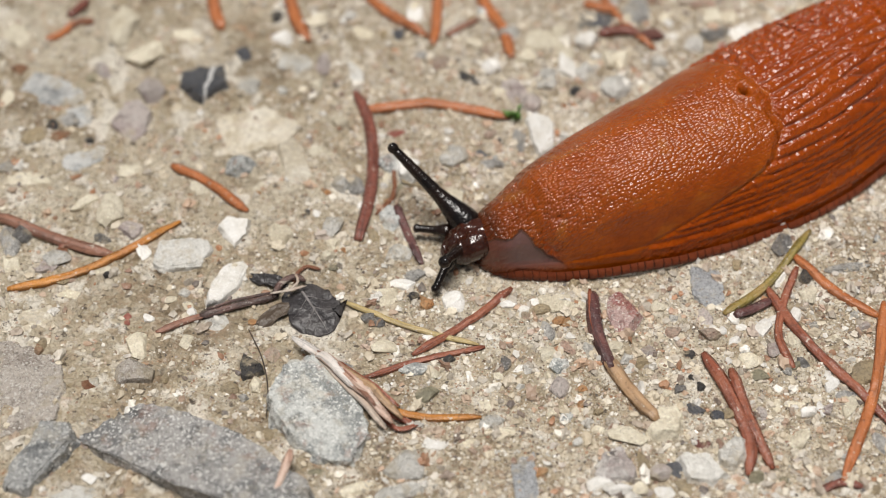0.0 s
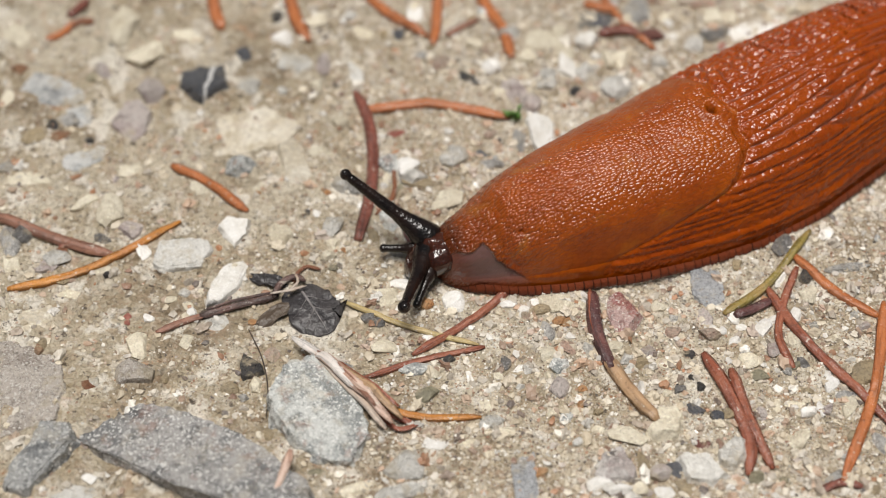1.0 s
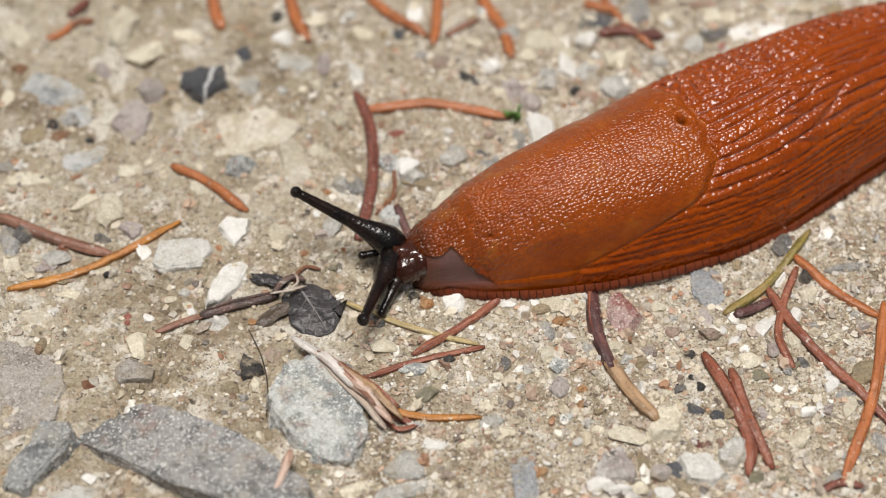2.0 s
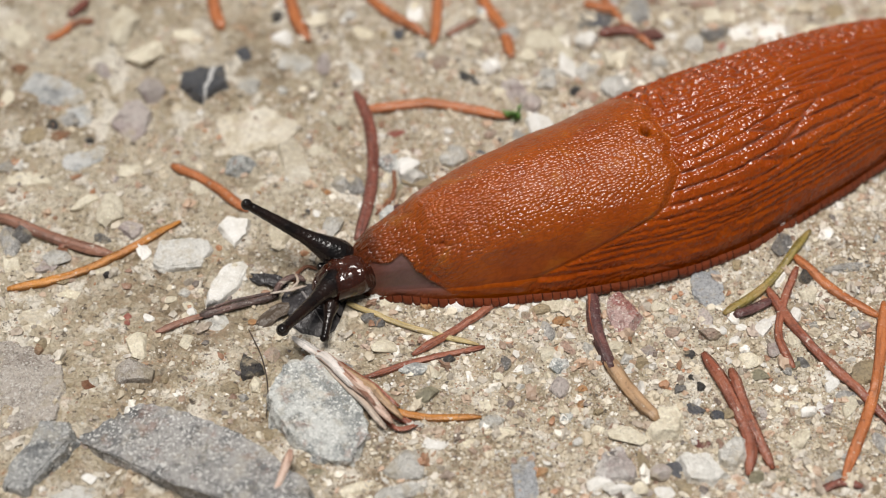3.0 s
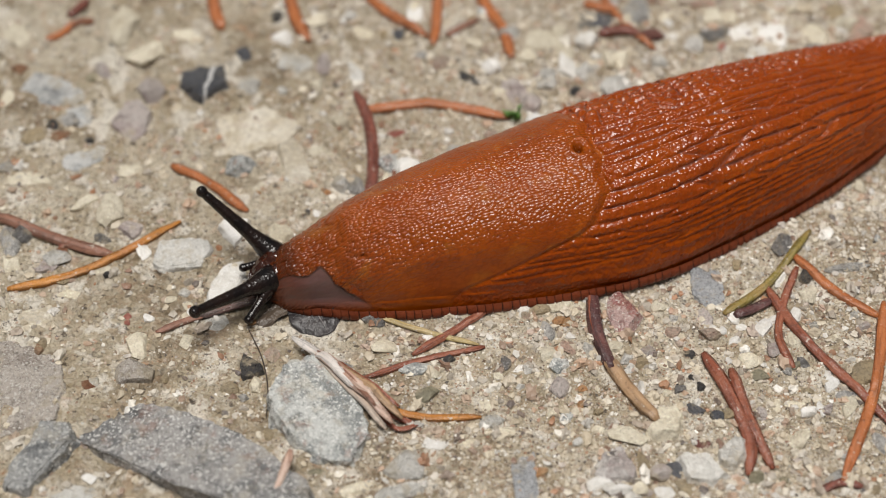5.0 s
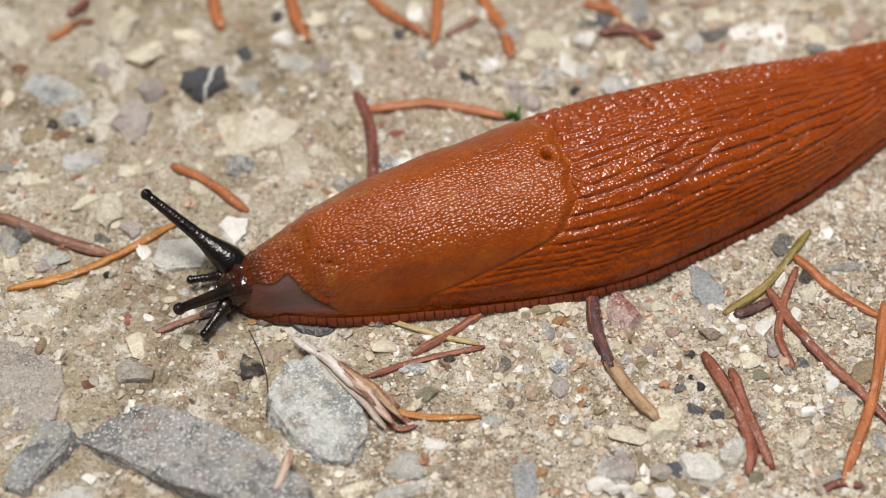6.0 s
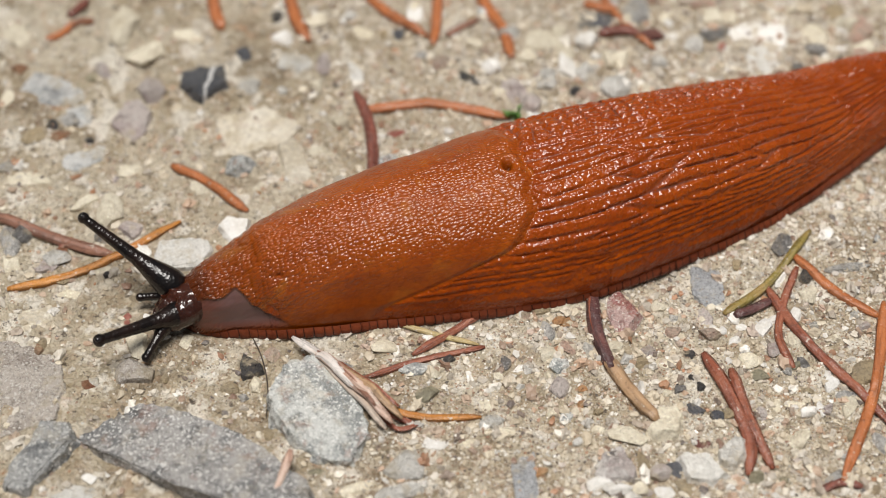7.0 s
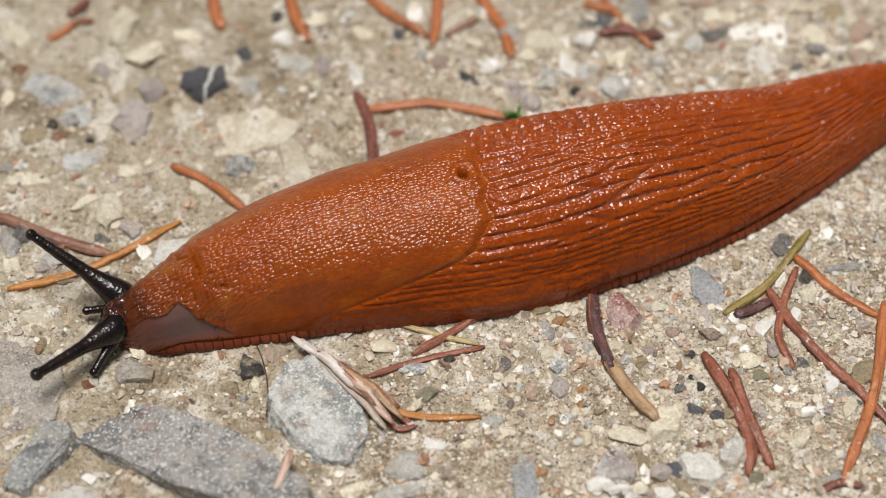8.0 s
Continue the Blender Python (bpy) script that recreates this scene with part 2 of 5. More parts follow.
NEEDLE_SAID = {
    "orange": "dry orange-brown spruce needle lying on clay", "amber": "glossy amber spruce needle lying on clay",
    "darkred": "old dark red-brown needle on gravel", "brown": "weathered brown needle on clay",
    "red": "red-brown dry spruce needle on gravel", "straw": "straw-yellow spruce needle on gravel",
    "olive": "olive-green spruce needle on gravel", "pinkish": "faded pinkish needle with a white tip",
    "fibre": "bleached shred of bark with frayed ends",
    "purple": "dark purple-brown needle half buried in gravel", "bark": "pale brown sliver of bark on gravel",
    "stem": "dark grey-brown dry leaf stem", "hair": "fine dark root fibre on clay",
    "rustdark": "thin rusty bent stalk on gravel",
}


def skin_material(name, base, second, kind):
    m, n, link, p = graph(name, 0.3, 0.12)
    uv = n.new("ShaderNodeUVMap")
    uv.uv_map = "skin"
    uv = uv.outputs[0]
    relief = n.new("ShaderNodeAttribute")
    relief.attribute_name = "relief"
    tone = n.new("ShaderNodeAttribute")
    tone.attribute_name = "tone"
    blotch = noise_node(n, link, uv, 0.16, 4, 0.6)
    small = noise_node(n, link, uv, 0.9, 4, 0.6)
    c = mix_node(n, link, level(n, link, blotch, 0.35, 0.65), base, second)
    c = mix_node(n, link, level(n, link, small, 0.35, 0.7, 0, 0.35), c, tint(base, 0.6))
    normal = None
    p.inputs["Subsurface Weight"].default_value = 0.12
    p.inputs["Subsurface Radius"].default_value = (1.0, 0.35, 0.12)
    p.inputs["Subsurface Scale"].default_value = 0.0008
    wet = n.new("ShaderNodeMapping")
    if kind == "mantle":
        wet.inputs["Scale"].default_value = (0.9, 1.25, 1.0)
        link(uv, wet.inputs["Vector"])
        swirl = n.new("ShaderNodeTexNoise")
        swirl.inputs["Scale"].default_value, swirl.inputs["Detail"].default_value = 0.35, 1.0
        link(wet.outputs[0], swirl.inputs["Vector"])
        bend = n.new("ShaderNodeVectorMath")
        bend.operation = "MULTIPLY_ADD"
        bend.inputs[1].default_value = (0.8, 0.8, 0)
        link(swirl.outputs["Color"], bend.inputs[0])
        link(wet.outputs[0], bend.inputs[2])
        grain = cells_node(n, link, bend.outputs[0], 2.3)
        grain.inputs["Randomness"].default_value = 0.75
        dome = n.new("ShaderNodeMath")
        dome.operation = "POWER"
        link(grain.outputs["Distance"], dome.inputs[0])
        dome.inputs[1].default_value = 1.7
        h = level(n, link, dome.outputs[0], 0.0, 1.0, 1.0, 0.0)
        # gaps between the granules darkened, their shade put into the skin colour
        c = mix_node(n, link, level(n, link, dome.outputs[0], 0.2, 0.7, 0, 0.3), c, tint(base, 0.5))
        # the skin is stretched smooth low on the sides and on the bare patch
        split = n.new("ShaderNodeSeparateXYZ")
        link(uv, split.inputs[0])
        calm = n.new("ShaderNodeMath")
        calm.operation = "MULTIPLY"
        link(level(n, link, split.outputs["Y"], 7.0, 12.5, 1.0, 0.12), calm.inputs[0])
        link(level(n, link, tone.outputs["Fac"], 0.0, 0.7, 1.0, 0.1), calm.inputs[1])
        normal = bump_node(n, link, h, 0.0002, 1.0)
        # wetter and more knobbly towards the head
        front = n.new("ShaderNodeMath")
        front.operation = "MULTIPLY"
        link(calm.outputs[0], front.inputs[0])
        link(level(n, link, split.outputs["X"], 20.0, 8.0, 0.9, 1.6), front.inputs[1])
        link(front.outputs[0], normal.node.inputs["Strength"])
        film = n.new("ShaderNodeMath")
        film.operation = "MULTIPLY"
        link(level(n, link, split.outputs["X"], 26.0, 8.0, 0.9, 1.0), film.inputs[0])
        link(level(n, link, split.outputs["Y"], 8.0, 12.5, 1.0, 0.3), film.inputs[1])
        link(film.outputs[0], p.inputs["Coat Weight"])
        link(level(n, link, split.outputs["X"], 24.0, 11.0, 0.23, 0.13), p.inputs["Coat Roughness"])
        orange = noise_node(n, link, uv, 0.22, 3)
        c = mix_node(n, link, level(n, link, orange, 0.58, 0.72, 0, 0.5), c, (0.42, 0.14, 0.012))
        p.inputs["Roughness"].default_value = 0.33
    elif kind == "back":
        # small beads along the ridges, and grey sky sheen painted into the grooves between them
        beads = cells_node(n, link, uv, 2.0)
        h = level(n, link, beads.outputs["Distance"], 0.0, 0.8, 1.0, 0.0)
        normal = bump_node(n, link, h, 0.00015, 1.0)
        c = mix_node(n, link, level(n, link, relief.outputs["Fac"], 0.36, 0.12, 0, 0.55), c, (0.16, 0.08, 0.066))
        split = n.new("ShaderNodeSeparateXYZ")
        link(uv, split.inputs[0])
        link(level(n, link, split.outputs["Y"], 8.0, 12.0, 0.85, 0.3), p.inputs["Coat Weight"])
        p.inputs["Roughness"].default_value = 0.3
    elif kind == "fringe":
        # fine dark lines across the foot's rim
        wave = n.new("ShaderNodeAttribute")
        wave.attribute_name = "relief"
        c = mix_node(n, link, level(n, link, wave.outputs["Fac"], 0.55, 0.15, 0, 0.92), c, (0.02, 0.008, 0.006))
        normal = bump_node(n, link, small, 0.0002)
        p.inputs["Roughness"].default_value = 0.35
    else:
        p.inputs["Specular IOR Level"].default_value = 0.3
        p.inputs["Roughness"].default_value = 0.42
        h = noise_node(n, link, uv, 0.8, 2)
        normal = bump_node(n, link, h, 0.00045 if kind == "head" else 0.00007, 1.0)
        p.inputs["Specular IOR Level"].default_value = 0.5
        p.inputs["Roughness"].default_value = 0.22
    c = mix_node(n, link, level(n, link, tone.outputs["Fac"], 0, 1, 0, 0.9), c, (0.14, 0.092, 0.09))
    dusk = n.new("ShaderNodeAttribute")
    dusk.attribute_name = "pigment_and_shade"
    c = mix_node(n, link, level(n, link, dusk.outputs["Fac"], 0, 1, 0, 0.95), c, (0.02, 0.005, 0.002))
    link(c, p.inputs["Base Color"])
    link(normal, p.inputs["Normal"])
    if kind in ("mantle", "back"):
        soft = bump_node(n, link, h, 0.0001 if kind == "mantle" else 0.00009, 1.0)
        if kind == "mantle":
            link(front.outputs[0], soft.node.inputs["Strength"])
        link(soft, p.inputs["Normal"])
    p.inputs["Coat Weight"].default_value = {"mantle": 0.42, "head": 0.6, "flank": 0.08, "fringe": 0.15}.get(kind, 0.7)
    p.inputs["Coat Roughness"].default_value = 0.18 if kind == "mantle" else 0.15
    link(normal, p.inputs["Coat Normal"])
    return m


MANTLE = skin_material("mantle_skin", (0.275, 0.047, 0.0005), (0.355, 0.07, 0.0007), "mantle")
BACK = skin_material("back_skin", (0.265, 0.04, 0.0005), (0.335, 0.058, 0.0007), "back")
FRINGE = skin_material("foot_fringe_skin", (0.21, 0.05, 0.02), (0.15, 0.034, 0.014), "fringe")


def dark_skin():
    m, n, link, p = graph("dark_tentacle_skin", 0.25, 0.5)
    where = n.new("ShaderNodeTexCoord").outputs["Object"]
    g = cells_node(n, link, where, 3000, "F1")
    f = noise_node(n, link, where, 400, 4)
    c = mix_node(n, link, level(n, link, f, 0.4, 0.65), (0.004, 0.003, 0.003), (0.014, 0.007, 0.005))
    link(c, p.inputs["Base Color"])
    link(bump_node(n, link, g.outputs["Distance"], 0.00005), p.inputs["Normal"])
    p.inputs["Coat Weight"].default_value = 0.15
    p.inputs["Specular IOR Level"].default_value = 0.4
    return m


TENTACLE = dark_skin()
HEAD_SKIN = skin_material("head_skin", (0.12, 0.021, 0.003), (0.045, 0.009, 0.003), "head")
EYE_SKIN, en, el, ep = graph("eye_spot", 0.12, 0.6)
ep.inputs["Base Color"].default_value = (0.012, 0.01, 0.01, 1)


# ---- building helpers ----
def part(name, mesh_or_bm, material, parent=None, label="", smooth=True):
    if isinstance(mesh_or_bm, bmesh.types.BMesh):
        me = bpy.data.meshes.new(name)
        mesh_or_bm.to_mesh(me)
        mesh_or_bm.free()
    else:
        me = mesh_or_bm
    if material and not me.materials:
        me.materials.append(material)
    if smooth:
        me.polygons.foreach_set("use_smooth", [True] * len(me.polygons))
    ob = new(name, me)
    if parent is not None:
        ob.parent = parent
    return tagged(ob, label)


def lattice(seed):
    return np.random.RandomState(seed).rand(256, 256)


def soft_noise(x, y, seed=0):
    """Smooth value noise in 0..1 on arrays, one unit a cell."""
    g = lattice(seed)
    xi, yi = np.floor(x).astype(int), np.floor(y).astype(int)
    fx, fy = x - xi, y - yi
    fx, fy = fx * fx * (3 - 2 * fx), fy * fy * (3 - 2 * fy)
    a, b = g[xi % 256, yi % 256], g[(xi + 1) % 256, yi % 256]
    c, d = g[xi % 256, (yi + 1) % 256], g[(xi + 1) % 256, (yi + 1) % 256]
    return (a * (1 - fx) + b * fx) * (1 - fy) + (c * (1 - fx) + d * fx) * fy


def cell_noise(x, y, seed=0):
    """Distances to the nearest and the second nearest of jittered points, one to a unit cell."""
    g, k = lattice(seed), lattice(seed + 77)
    xi, yi = np.floor(x).astype(int), np.floor(y).astype(int)
    one, two = np.full(x.shape, 9.0), np.full(x.shape, 9.0)
    for a in (-1, 0, 1):
        for b in (-1, 0, 1):
            cx, cy = xi + a, yi + b
            d = np.hypot(cx + 0.15 + 0.7 * g[cx % 256, cy % 256] - x, cy + 0.15 + 0.7 * k[cx % 256, cy % 256] - y)
            two = np.minimum(two, np.maximum(one, d))
            one = np.minimum(one, d)
    return one, two


def row_cells(x, y, aspect, seed=0):
    """Distance to the border between long cells in rows, and how far the neighbour lies beside and not before; aspect is length over width."""
    g, k = lattice(seed), lattice(seed + 77)
    xi, yi = np.floor(x).astype(int), np.floor(y).astype(int)
    one, two = np.full(x.shape, 9.0), np.full(x.shape, 9.0)
    ax, ay, bx, by = (np.zeros(x.shape) for i in range(4))
    for a in (-1, 0, 1):
        for b in (-1, 0, 1):
            cx, cy = xi + a, yi + b
            u, v = 0.7 * (cx + 0.95 * g[cx % 256, cy % 256] - x), cy + 0.3 + 0.4 * k[cx % 256, cy % 256] - y
            d = np.hypot(u, v)
            first, second = d < one, (d >= one) & (d < two)
            bx, by = np.where(first, ax, np.where(second, u, bx)), np.where(first, ay, np.where(second, v, by))
            two = np.where(first, one, np.where(second, d, two))
            ax, ay, one = np.where(first, u, ax), np.where(first, v, ay), np.where(first, d, one)
    one, two = np.maximum(one, 1e-4), np.maximum(two, 1e-4)
    slope = np.hypot(0.7 / aspect * (bx / two - ax / one), by / two - ay / one)
    beside = np.clip(np.abs(by / two - ay / one) / np.maximum(slope, 1e-3), 0, 1)
    return (two - one) / np.maximum(slope, 0.25), beside


def ease(a, b, x):
    t = np.clip((x - a) / (b - a), 0, 1)
    return t * t * (3 - 2 * t)


def lie(x, y):
    """The ground's height in mm at x, y in mm."""
    x, y = np.asarray(x, float), np.asarray(y, float)
    h = 1.0 * (soft_noise(x / 22, y / 22, 3) - 0.5) + 0.7 * (soft_noise(x / 7, y / 7, 4) - 0.5)
    h = h + 0.38 * (soft_noise(x / 2.4, y / 2.4, 5) - 0.5) + 0.24 * (soft_noise(x / 0.9, y / 0.9, 6) - 0.5)
    near = np.exp(-((np.hypot(x, y) / 160) ** 4))
    return h * near - 0.15


# ---- the ground: one sheet to the horizon ----
def axis(lo, hi, step):
    fine = np.arange(lo, hi + step / 2, step)
    grow = [step]
    while sum(grow) < 90000:
        grow.append(grow[-1] * 1.28)
    out = np.cumsum(grow)
    return np.concatenate([lo - out[::-1], fine, hi + out])


def ground_sheet():
    gx, gy = axis(-64, 66, 0.25), axis(-42, 62, 0.25)
    x, y = np.meshgrid(gx, gy)
    z = bed(x, y)
    co = np.stack([x, y, z], -1).reshape(-1, 3) * MM
    ny, nx = x.shape
    i = np.arange((ny - 1) * (nx - 1))
    a = (i // (nx - 1)) * nx + i % (nx - 1)
    faces = np.stack([a, a + 1, a + nx + 1, a + nx], -1)
    me = bpy.data.meshes.new("ground")
    me.from_pydata(co.tolist(), [], faces.tolist())
    return tagged(part("ground", me, ground_material()), "damp sandy clay path with fine grit pressed in", "ground", kind="structure")



# ---- the slug ----
GAIT = [
    (0, -2.89, 1.094, 0.328, 0.89, 2.40),
    (0.5, -4.41, 1.072, 0.265, 0.44, 2.13),
    (1, -6.49, 1.063, 0.261, 0.13, 2.20),
    (1.5, -7.05, 1.028, 0.226, -0.00, 1.69),
    (3, -11.70, 0.983, -0.003, -0.59, 0.15),
    (3.5, -14.49, 1.000, 0.000, -0.47, -0.67),
    (4, -15.92, 0.988, -0.041, -0.39, -0.38),
    (4.5, -17.72, 0.985, -0.082, -0.47, -0.44),
    (6, -22.54, 0.970, -0.143, -0.38, -0.35),
    (6.5, -24.87, 0.977, -0.160, -0.48, -0.60),
    (7, -27.88, 0.994, -0.209, -0.74, -0.58),
    (7.5, -30.88, 1.013, -0.242, -0.72, -0.95),
    (8, -34.05, 1.031, -0.261, -0.72, -1.12),
]
PATH = (-0.58, 14.95, 3.27, 3.62, 0.94, 12.96, -11.90)
HIGH = (4.4, 6.1, 9.0, 11.1, 12.3, 13.1, 13.4, 11.1, 7.2, 5.1, 2.5)
WIDE = (3.4, 4.6, 6.4, 8.1, 10.0, 11.5, 10.5, 9.3, 7.0, 4.8, 2.2)
ALONG = (0, 5, 10, 18, 28, 40, 52, 65, 80, 95, 110)
SPREAD = [(0.60, 0.66, 0.62, 0.53), (0.61, 0.99, -0.44, 0.07), (0.12, -0.01, -1.01, -0.15), (-0.62, -1.53, -1.84, 0.10)]

HEAD = [(0, 1.9, -1.5), (.5, 0.4, -2.3), (1, -2.1, -3.5), (1.5, -3.0, -3.5), (3, -12.2, -6.7), (3.5, -13.9, -5.7), (4, -16.1, -5.7), (4.5, -17.5, -5.3), (6, -22.9, -7.3), (6.5, -25.7, -8.9), (7, -29.3, -10.8), (7.5, -32.2, -11.6), (8, -35.0, -12.1)]

# tip and root of each tentacle, in mm, time by time
FAR_TENTACLE = [
    (0, (-6.0, 7.3, 9.5), (2.0, 1.7, 3.5)),
    (.5, (-9.0, 5.3, 9.5), (0.4, 0.0, 3.5)),
    (1, (-11.2, 3.2, 9.5), (-2.1, -0.8, 3.5)),
    (1.5, (-13.5, 1.6, 9.5), (-3.1, -1.2, 3.5)),
    (3, (-21.8, -1.3, 9.5), (-12.1, -3.3, 3.5)),
    (3.5, (-19.2, -1.5, 9.5), (-13.7, -2.4, 3.5)),
    (4, (-24.0, -0.4, 9.5), (-15.5, -2.4, 3.5)),
    (4.5, (-24.3, 0.8, 9.5), (-17.7, -2.0, 3.5)),
    (6, (-32.8, 0.3, 9.5), (-23.5, -4.5, 3.5)),
    (6.5, (-35.3, -0.7, 9.5), (-26.5, -6.1, 3.5)),
    (7, (-39.2, -3.1, 9.5), (-29.7, -7.7, 3.5)),
    (7.5, (-41.7, -3.9, 9.5), (-32.7, -8.4, 3.5)),
    (8, (-44.5, -5.5, 9.5), (-35.7, -8.8, 3.5)),
]
NEAR_TENTACLE = [
    (0, (-0.1, -6.5, 5.2), (1.9, -2.4, 2.9)),
    (.5, (-4.8, -9.6, 5.2), (0.4, -2.4, 2.9)),
    (1, (-4.3, -12.9, 5.2), (-2.1, -4.0, 2.9)),
    (1.5, (-5.6, -14.0, 5.2), (-3.1, -3.6, 2.9)),
    (3, (-17.2, -15.9, 5.2), (-12.5, -8.0, 2.9)),
    (3.5, (-21.6, -13.9, 5.2), (-14.4, -6.8, 2.9)),
    (4, (-21.9, -12.5, 5.2), (-16.9, -6.8, 2.9)),
    (4.5, (-25.6, -13.4, 5.2), (-17.5, -6.4, 2.9)),
    (6, (-28.5, -12.9, 5.2), (-22.7, -8.0, 2.9)),
    (6.5, (-31.9, -13.6, 5.2), (-25.3, -9.5, 2.9)),
    (7, (-36.5, -17.1, 5.2), (-29.3, -11.9, 2.9)),
    (7.5, (-39.5, -19.0, 5.2), (-32.3, -12.6, 2.9)),
    (8, (-42.3, -21.6, 5.2), (-34.9, -13.4, 2.9)),
]
NEAR_FEELER = [
    (0, (-1.0, -7.2, 1.2), (0.7, -3.2, 2.0)),
    (.5, (-3.5, -9.6, 1.2), (-1.5, -5.7, 2.0)),
    (1, (-3.0, -9.4, 1.2), (-2.0, -6.8, 2.0)),
    (1.5, (-4.4, -9.0, 1.2), (-3.0, -6.5, 2.0)),
    (3, (-12.8, -14.0, 1.2), (-12.2, -10.0, 2.0)),
    (3.5, (-15.2, -10.3, 1.2), (-14.4, -8.8, 2.0)),
    (4, (-18.2, -10.5, 1.2), (-16.6, -8.4, 2.0)),
    (4.5, (-19.5, -10.8, 1.2), (-18.1, -8.4, 2.0)),
    (6, (-25.9, -13.4, 1.2), (-23.8, -10.0, 2.0)),
    (6.5, (-29.1, -14.7, 1.2), (-26.8, -10.8, 2.0)),
    (7, (-31.8, -16.6, 1.2), (-30.0, -12.7, 2.0)),
    (7.5, (-34.2, -17.7, 1.2), (-32.8, -14.2, 2.0)),
    (8, (-37.1, -18.5, 1.2), (-35.5, -15.0, 2.0)),
]
FAR_FEELER = [
    (0, (-3.4, 1.6, 1.8), (-0.6, 1.1, 2.0)),
    (.5, (-2.8, 0.2, 1.8), (-1.2, 0.1, 2.0)),
    (1, (-7.1, -1.4, 1.8), (-3.7, -1.6, 2.0)),
    (1.5, (-7.7, -1.4, 1.8), (-4.7, -0.9, 2.0)),
    (3, (-14.0, -4.2, 1.8), (-12.7, -4.0, 2.0)),
    (3.5, (-15.9, -3.6, 1.8), (-15.0, -3.5, 2.0)),
    (4, (-18.4, -3.3, 1.8), (-17.5, -3.2, 2.0)),
    (4.5, (-20.2, -3.6, 1.8), (-19.3, -3.4, 2.0)),
    (6, (-28.2, -6.0, 1.8), (-25.4, -5.7, 2.0)),
    (6.5, (-30.4, -6.1, 1.8), (-28.5, -6.3, 2.0)),
    (7, (-33.5, -8.4, 1.8), (-31.3, -8.4, 2.0)),
    (7.5, (-36.6, -9.6, 1.8), (-34.3, -9.6, 2.0)),
    (8, (-39.1, -10.3, 1.8), (-37.3, -10.2, 2.0)),
]
SPREAD_TIMES, SPREAD_ALONG = (0, 3.5, 6, 8), (0, 15, 40, 80)
TAIL = 113.0


def glide(x, xs, ys):
    """Smooth interpolation through points (monotone slopes)."""
    xs, ys = np.asarray(xs, float), np.asarray(ys, float)
    m = np.gradient(ys, xs)
    k = np.clip(np.searchsorted(xs, x) - 1, 0, len(xs) - 2)
    h = xs[k + 1] - xs[k]
    t = np.clip((x - xs[k]) / h, 0, 1)
    return ((1 + 2 * t) * (1 - t) ** 2 * ys[k] + t * (1 - t) ** 2 * h * m[k] + t * t * (3 - 2 * t) * ys[k + 1] + t * t * (t - 1) * h * m[k + 1])


def snout(s):
    """The neck draws in towards the head."""
    return np.sqrt(np.clip(1 - (np.clip(4.6 - s, 0, 4) / 4.2) ** 2, 0.05, 1))


def high(s):
    return snout(s) ** 0.8 * glide(s, ALONG, HIGH) * np.sqrt(np.clip((TAIL - s) / 12, 0.02, 1))


def wide(s):
    return snout(s) * glide(s, ALONG, WIDE) * np.sqrt(np.clip((TAIL - s) / 12, 0.02, 1))


# the path over the ground: a slow curve, straight at both ends
PX = np.linspace(-120, 200, 1281)
PU = PX / 50
PC = np.clip(PU, -1.25, 1.2)
PY = sum(c * PC ** k for k, c in enumerate(PATH)) + (PU - PC) * sum(k * c * PC ** (k - 1) for k, c in enumerate(PATH) if k)
PL = np.concatenate([[0], np.cumsum(np.hypot(np.diff(PX), np.diff(PY)))])
PL = PL - np.interp(0, PX, PL)


def station(row, s):
    """Where the body's ring s stands, in mm, and the way along the body there."""
    t, a, b, c, d0, d1 = row

    def at(q):
        run = a + b * q + c * 0.01 * (q - 40) ** 2
        x, y = np.interp(run, PL, PX), np.interp(run, PL, PY)
        dx, dy = np.interp(run + 1.5, PL, PX) - np.interp(run - 1.5, PL, PX), np.interp(run + 1.5, PL, PY) - np.interp(run - 1.5, PL, PY)
        n = math.hypot(dx, dy)
        off = d0 + d1 * (q - 50) / 50
        return x - dy / n * off, y + dx / n * off
    x, y = at(s)
    (x0, y0), (x1, y1) = at(s - 1.5), at(s + 1.5)
    return x, y, math.degrees(math.atan2(y1 - y0, x1 - x0))


def mantle_rear(deg):
    """How far back the mantle reaches at an angle from the ridge of the back."""
    a = np.abs(deg)
    return 37.3 - 0.3 * (a / 20) ** 2 - 13.5 * ease(35, 82, a) ** 1.25 - 0.3 * np.sin(a * 0.35)


def mantle_mask(s, deg):
    front = s - (8.0 + 0.35 * np.sin(deg * 0.12) + 1.6 * ease(45, 75, np.abs(deg)))
    inside = np.minimum(mantle_rear(deg) - s, front)
    return inside


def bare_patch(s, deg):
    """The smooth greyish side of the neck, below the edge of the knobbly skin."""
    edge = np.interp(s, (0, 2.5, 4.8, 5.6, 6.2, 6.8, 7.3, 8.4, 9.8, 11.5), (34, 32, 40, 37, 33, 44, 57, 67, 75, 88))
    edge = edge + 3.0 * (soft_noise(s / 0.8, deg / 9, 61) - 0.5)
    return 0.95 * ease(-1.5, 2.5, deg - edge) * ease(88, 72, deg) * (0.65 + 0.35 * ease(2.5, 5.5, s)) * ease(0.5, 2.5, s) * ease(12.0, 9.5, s)


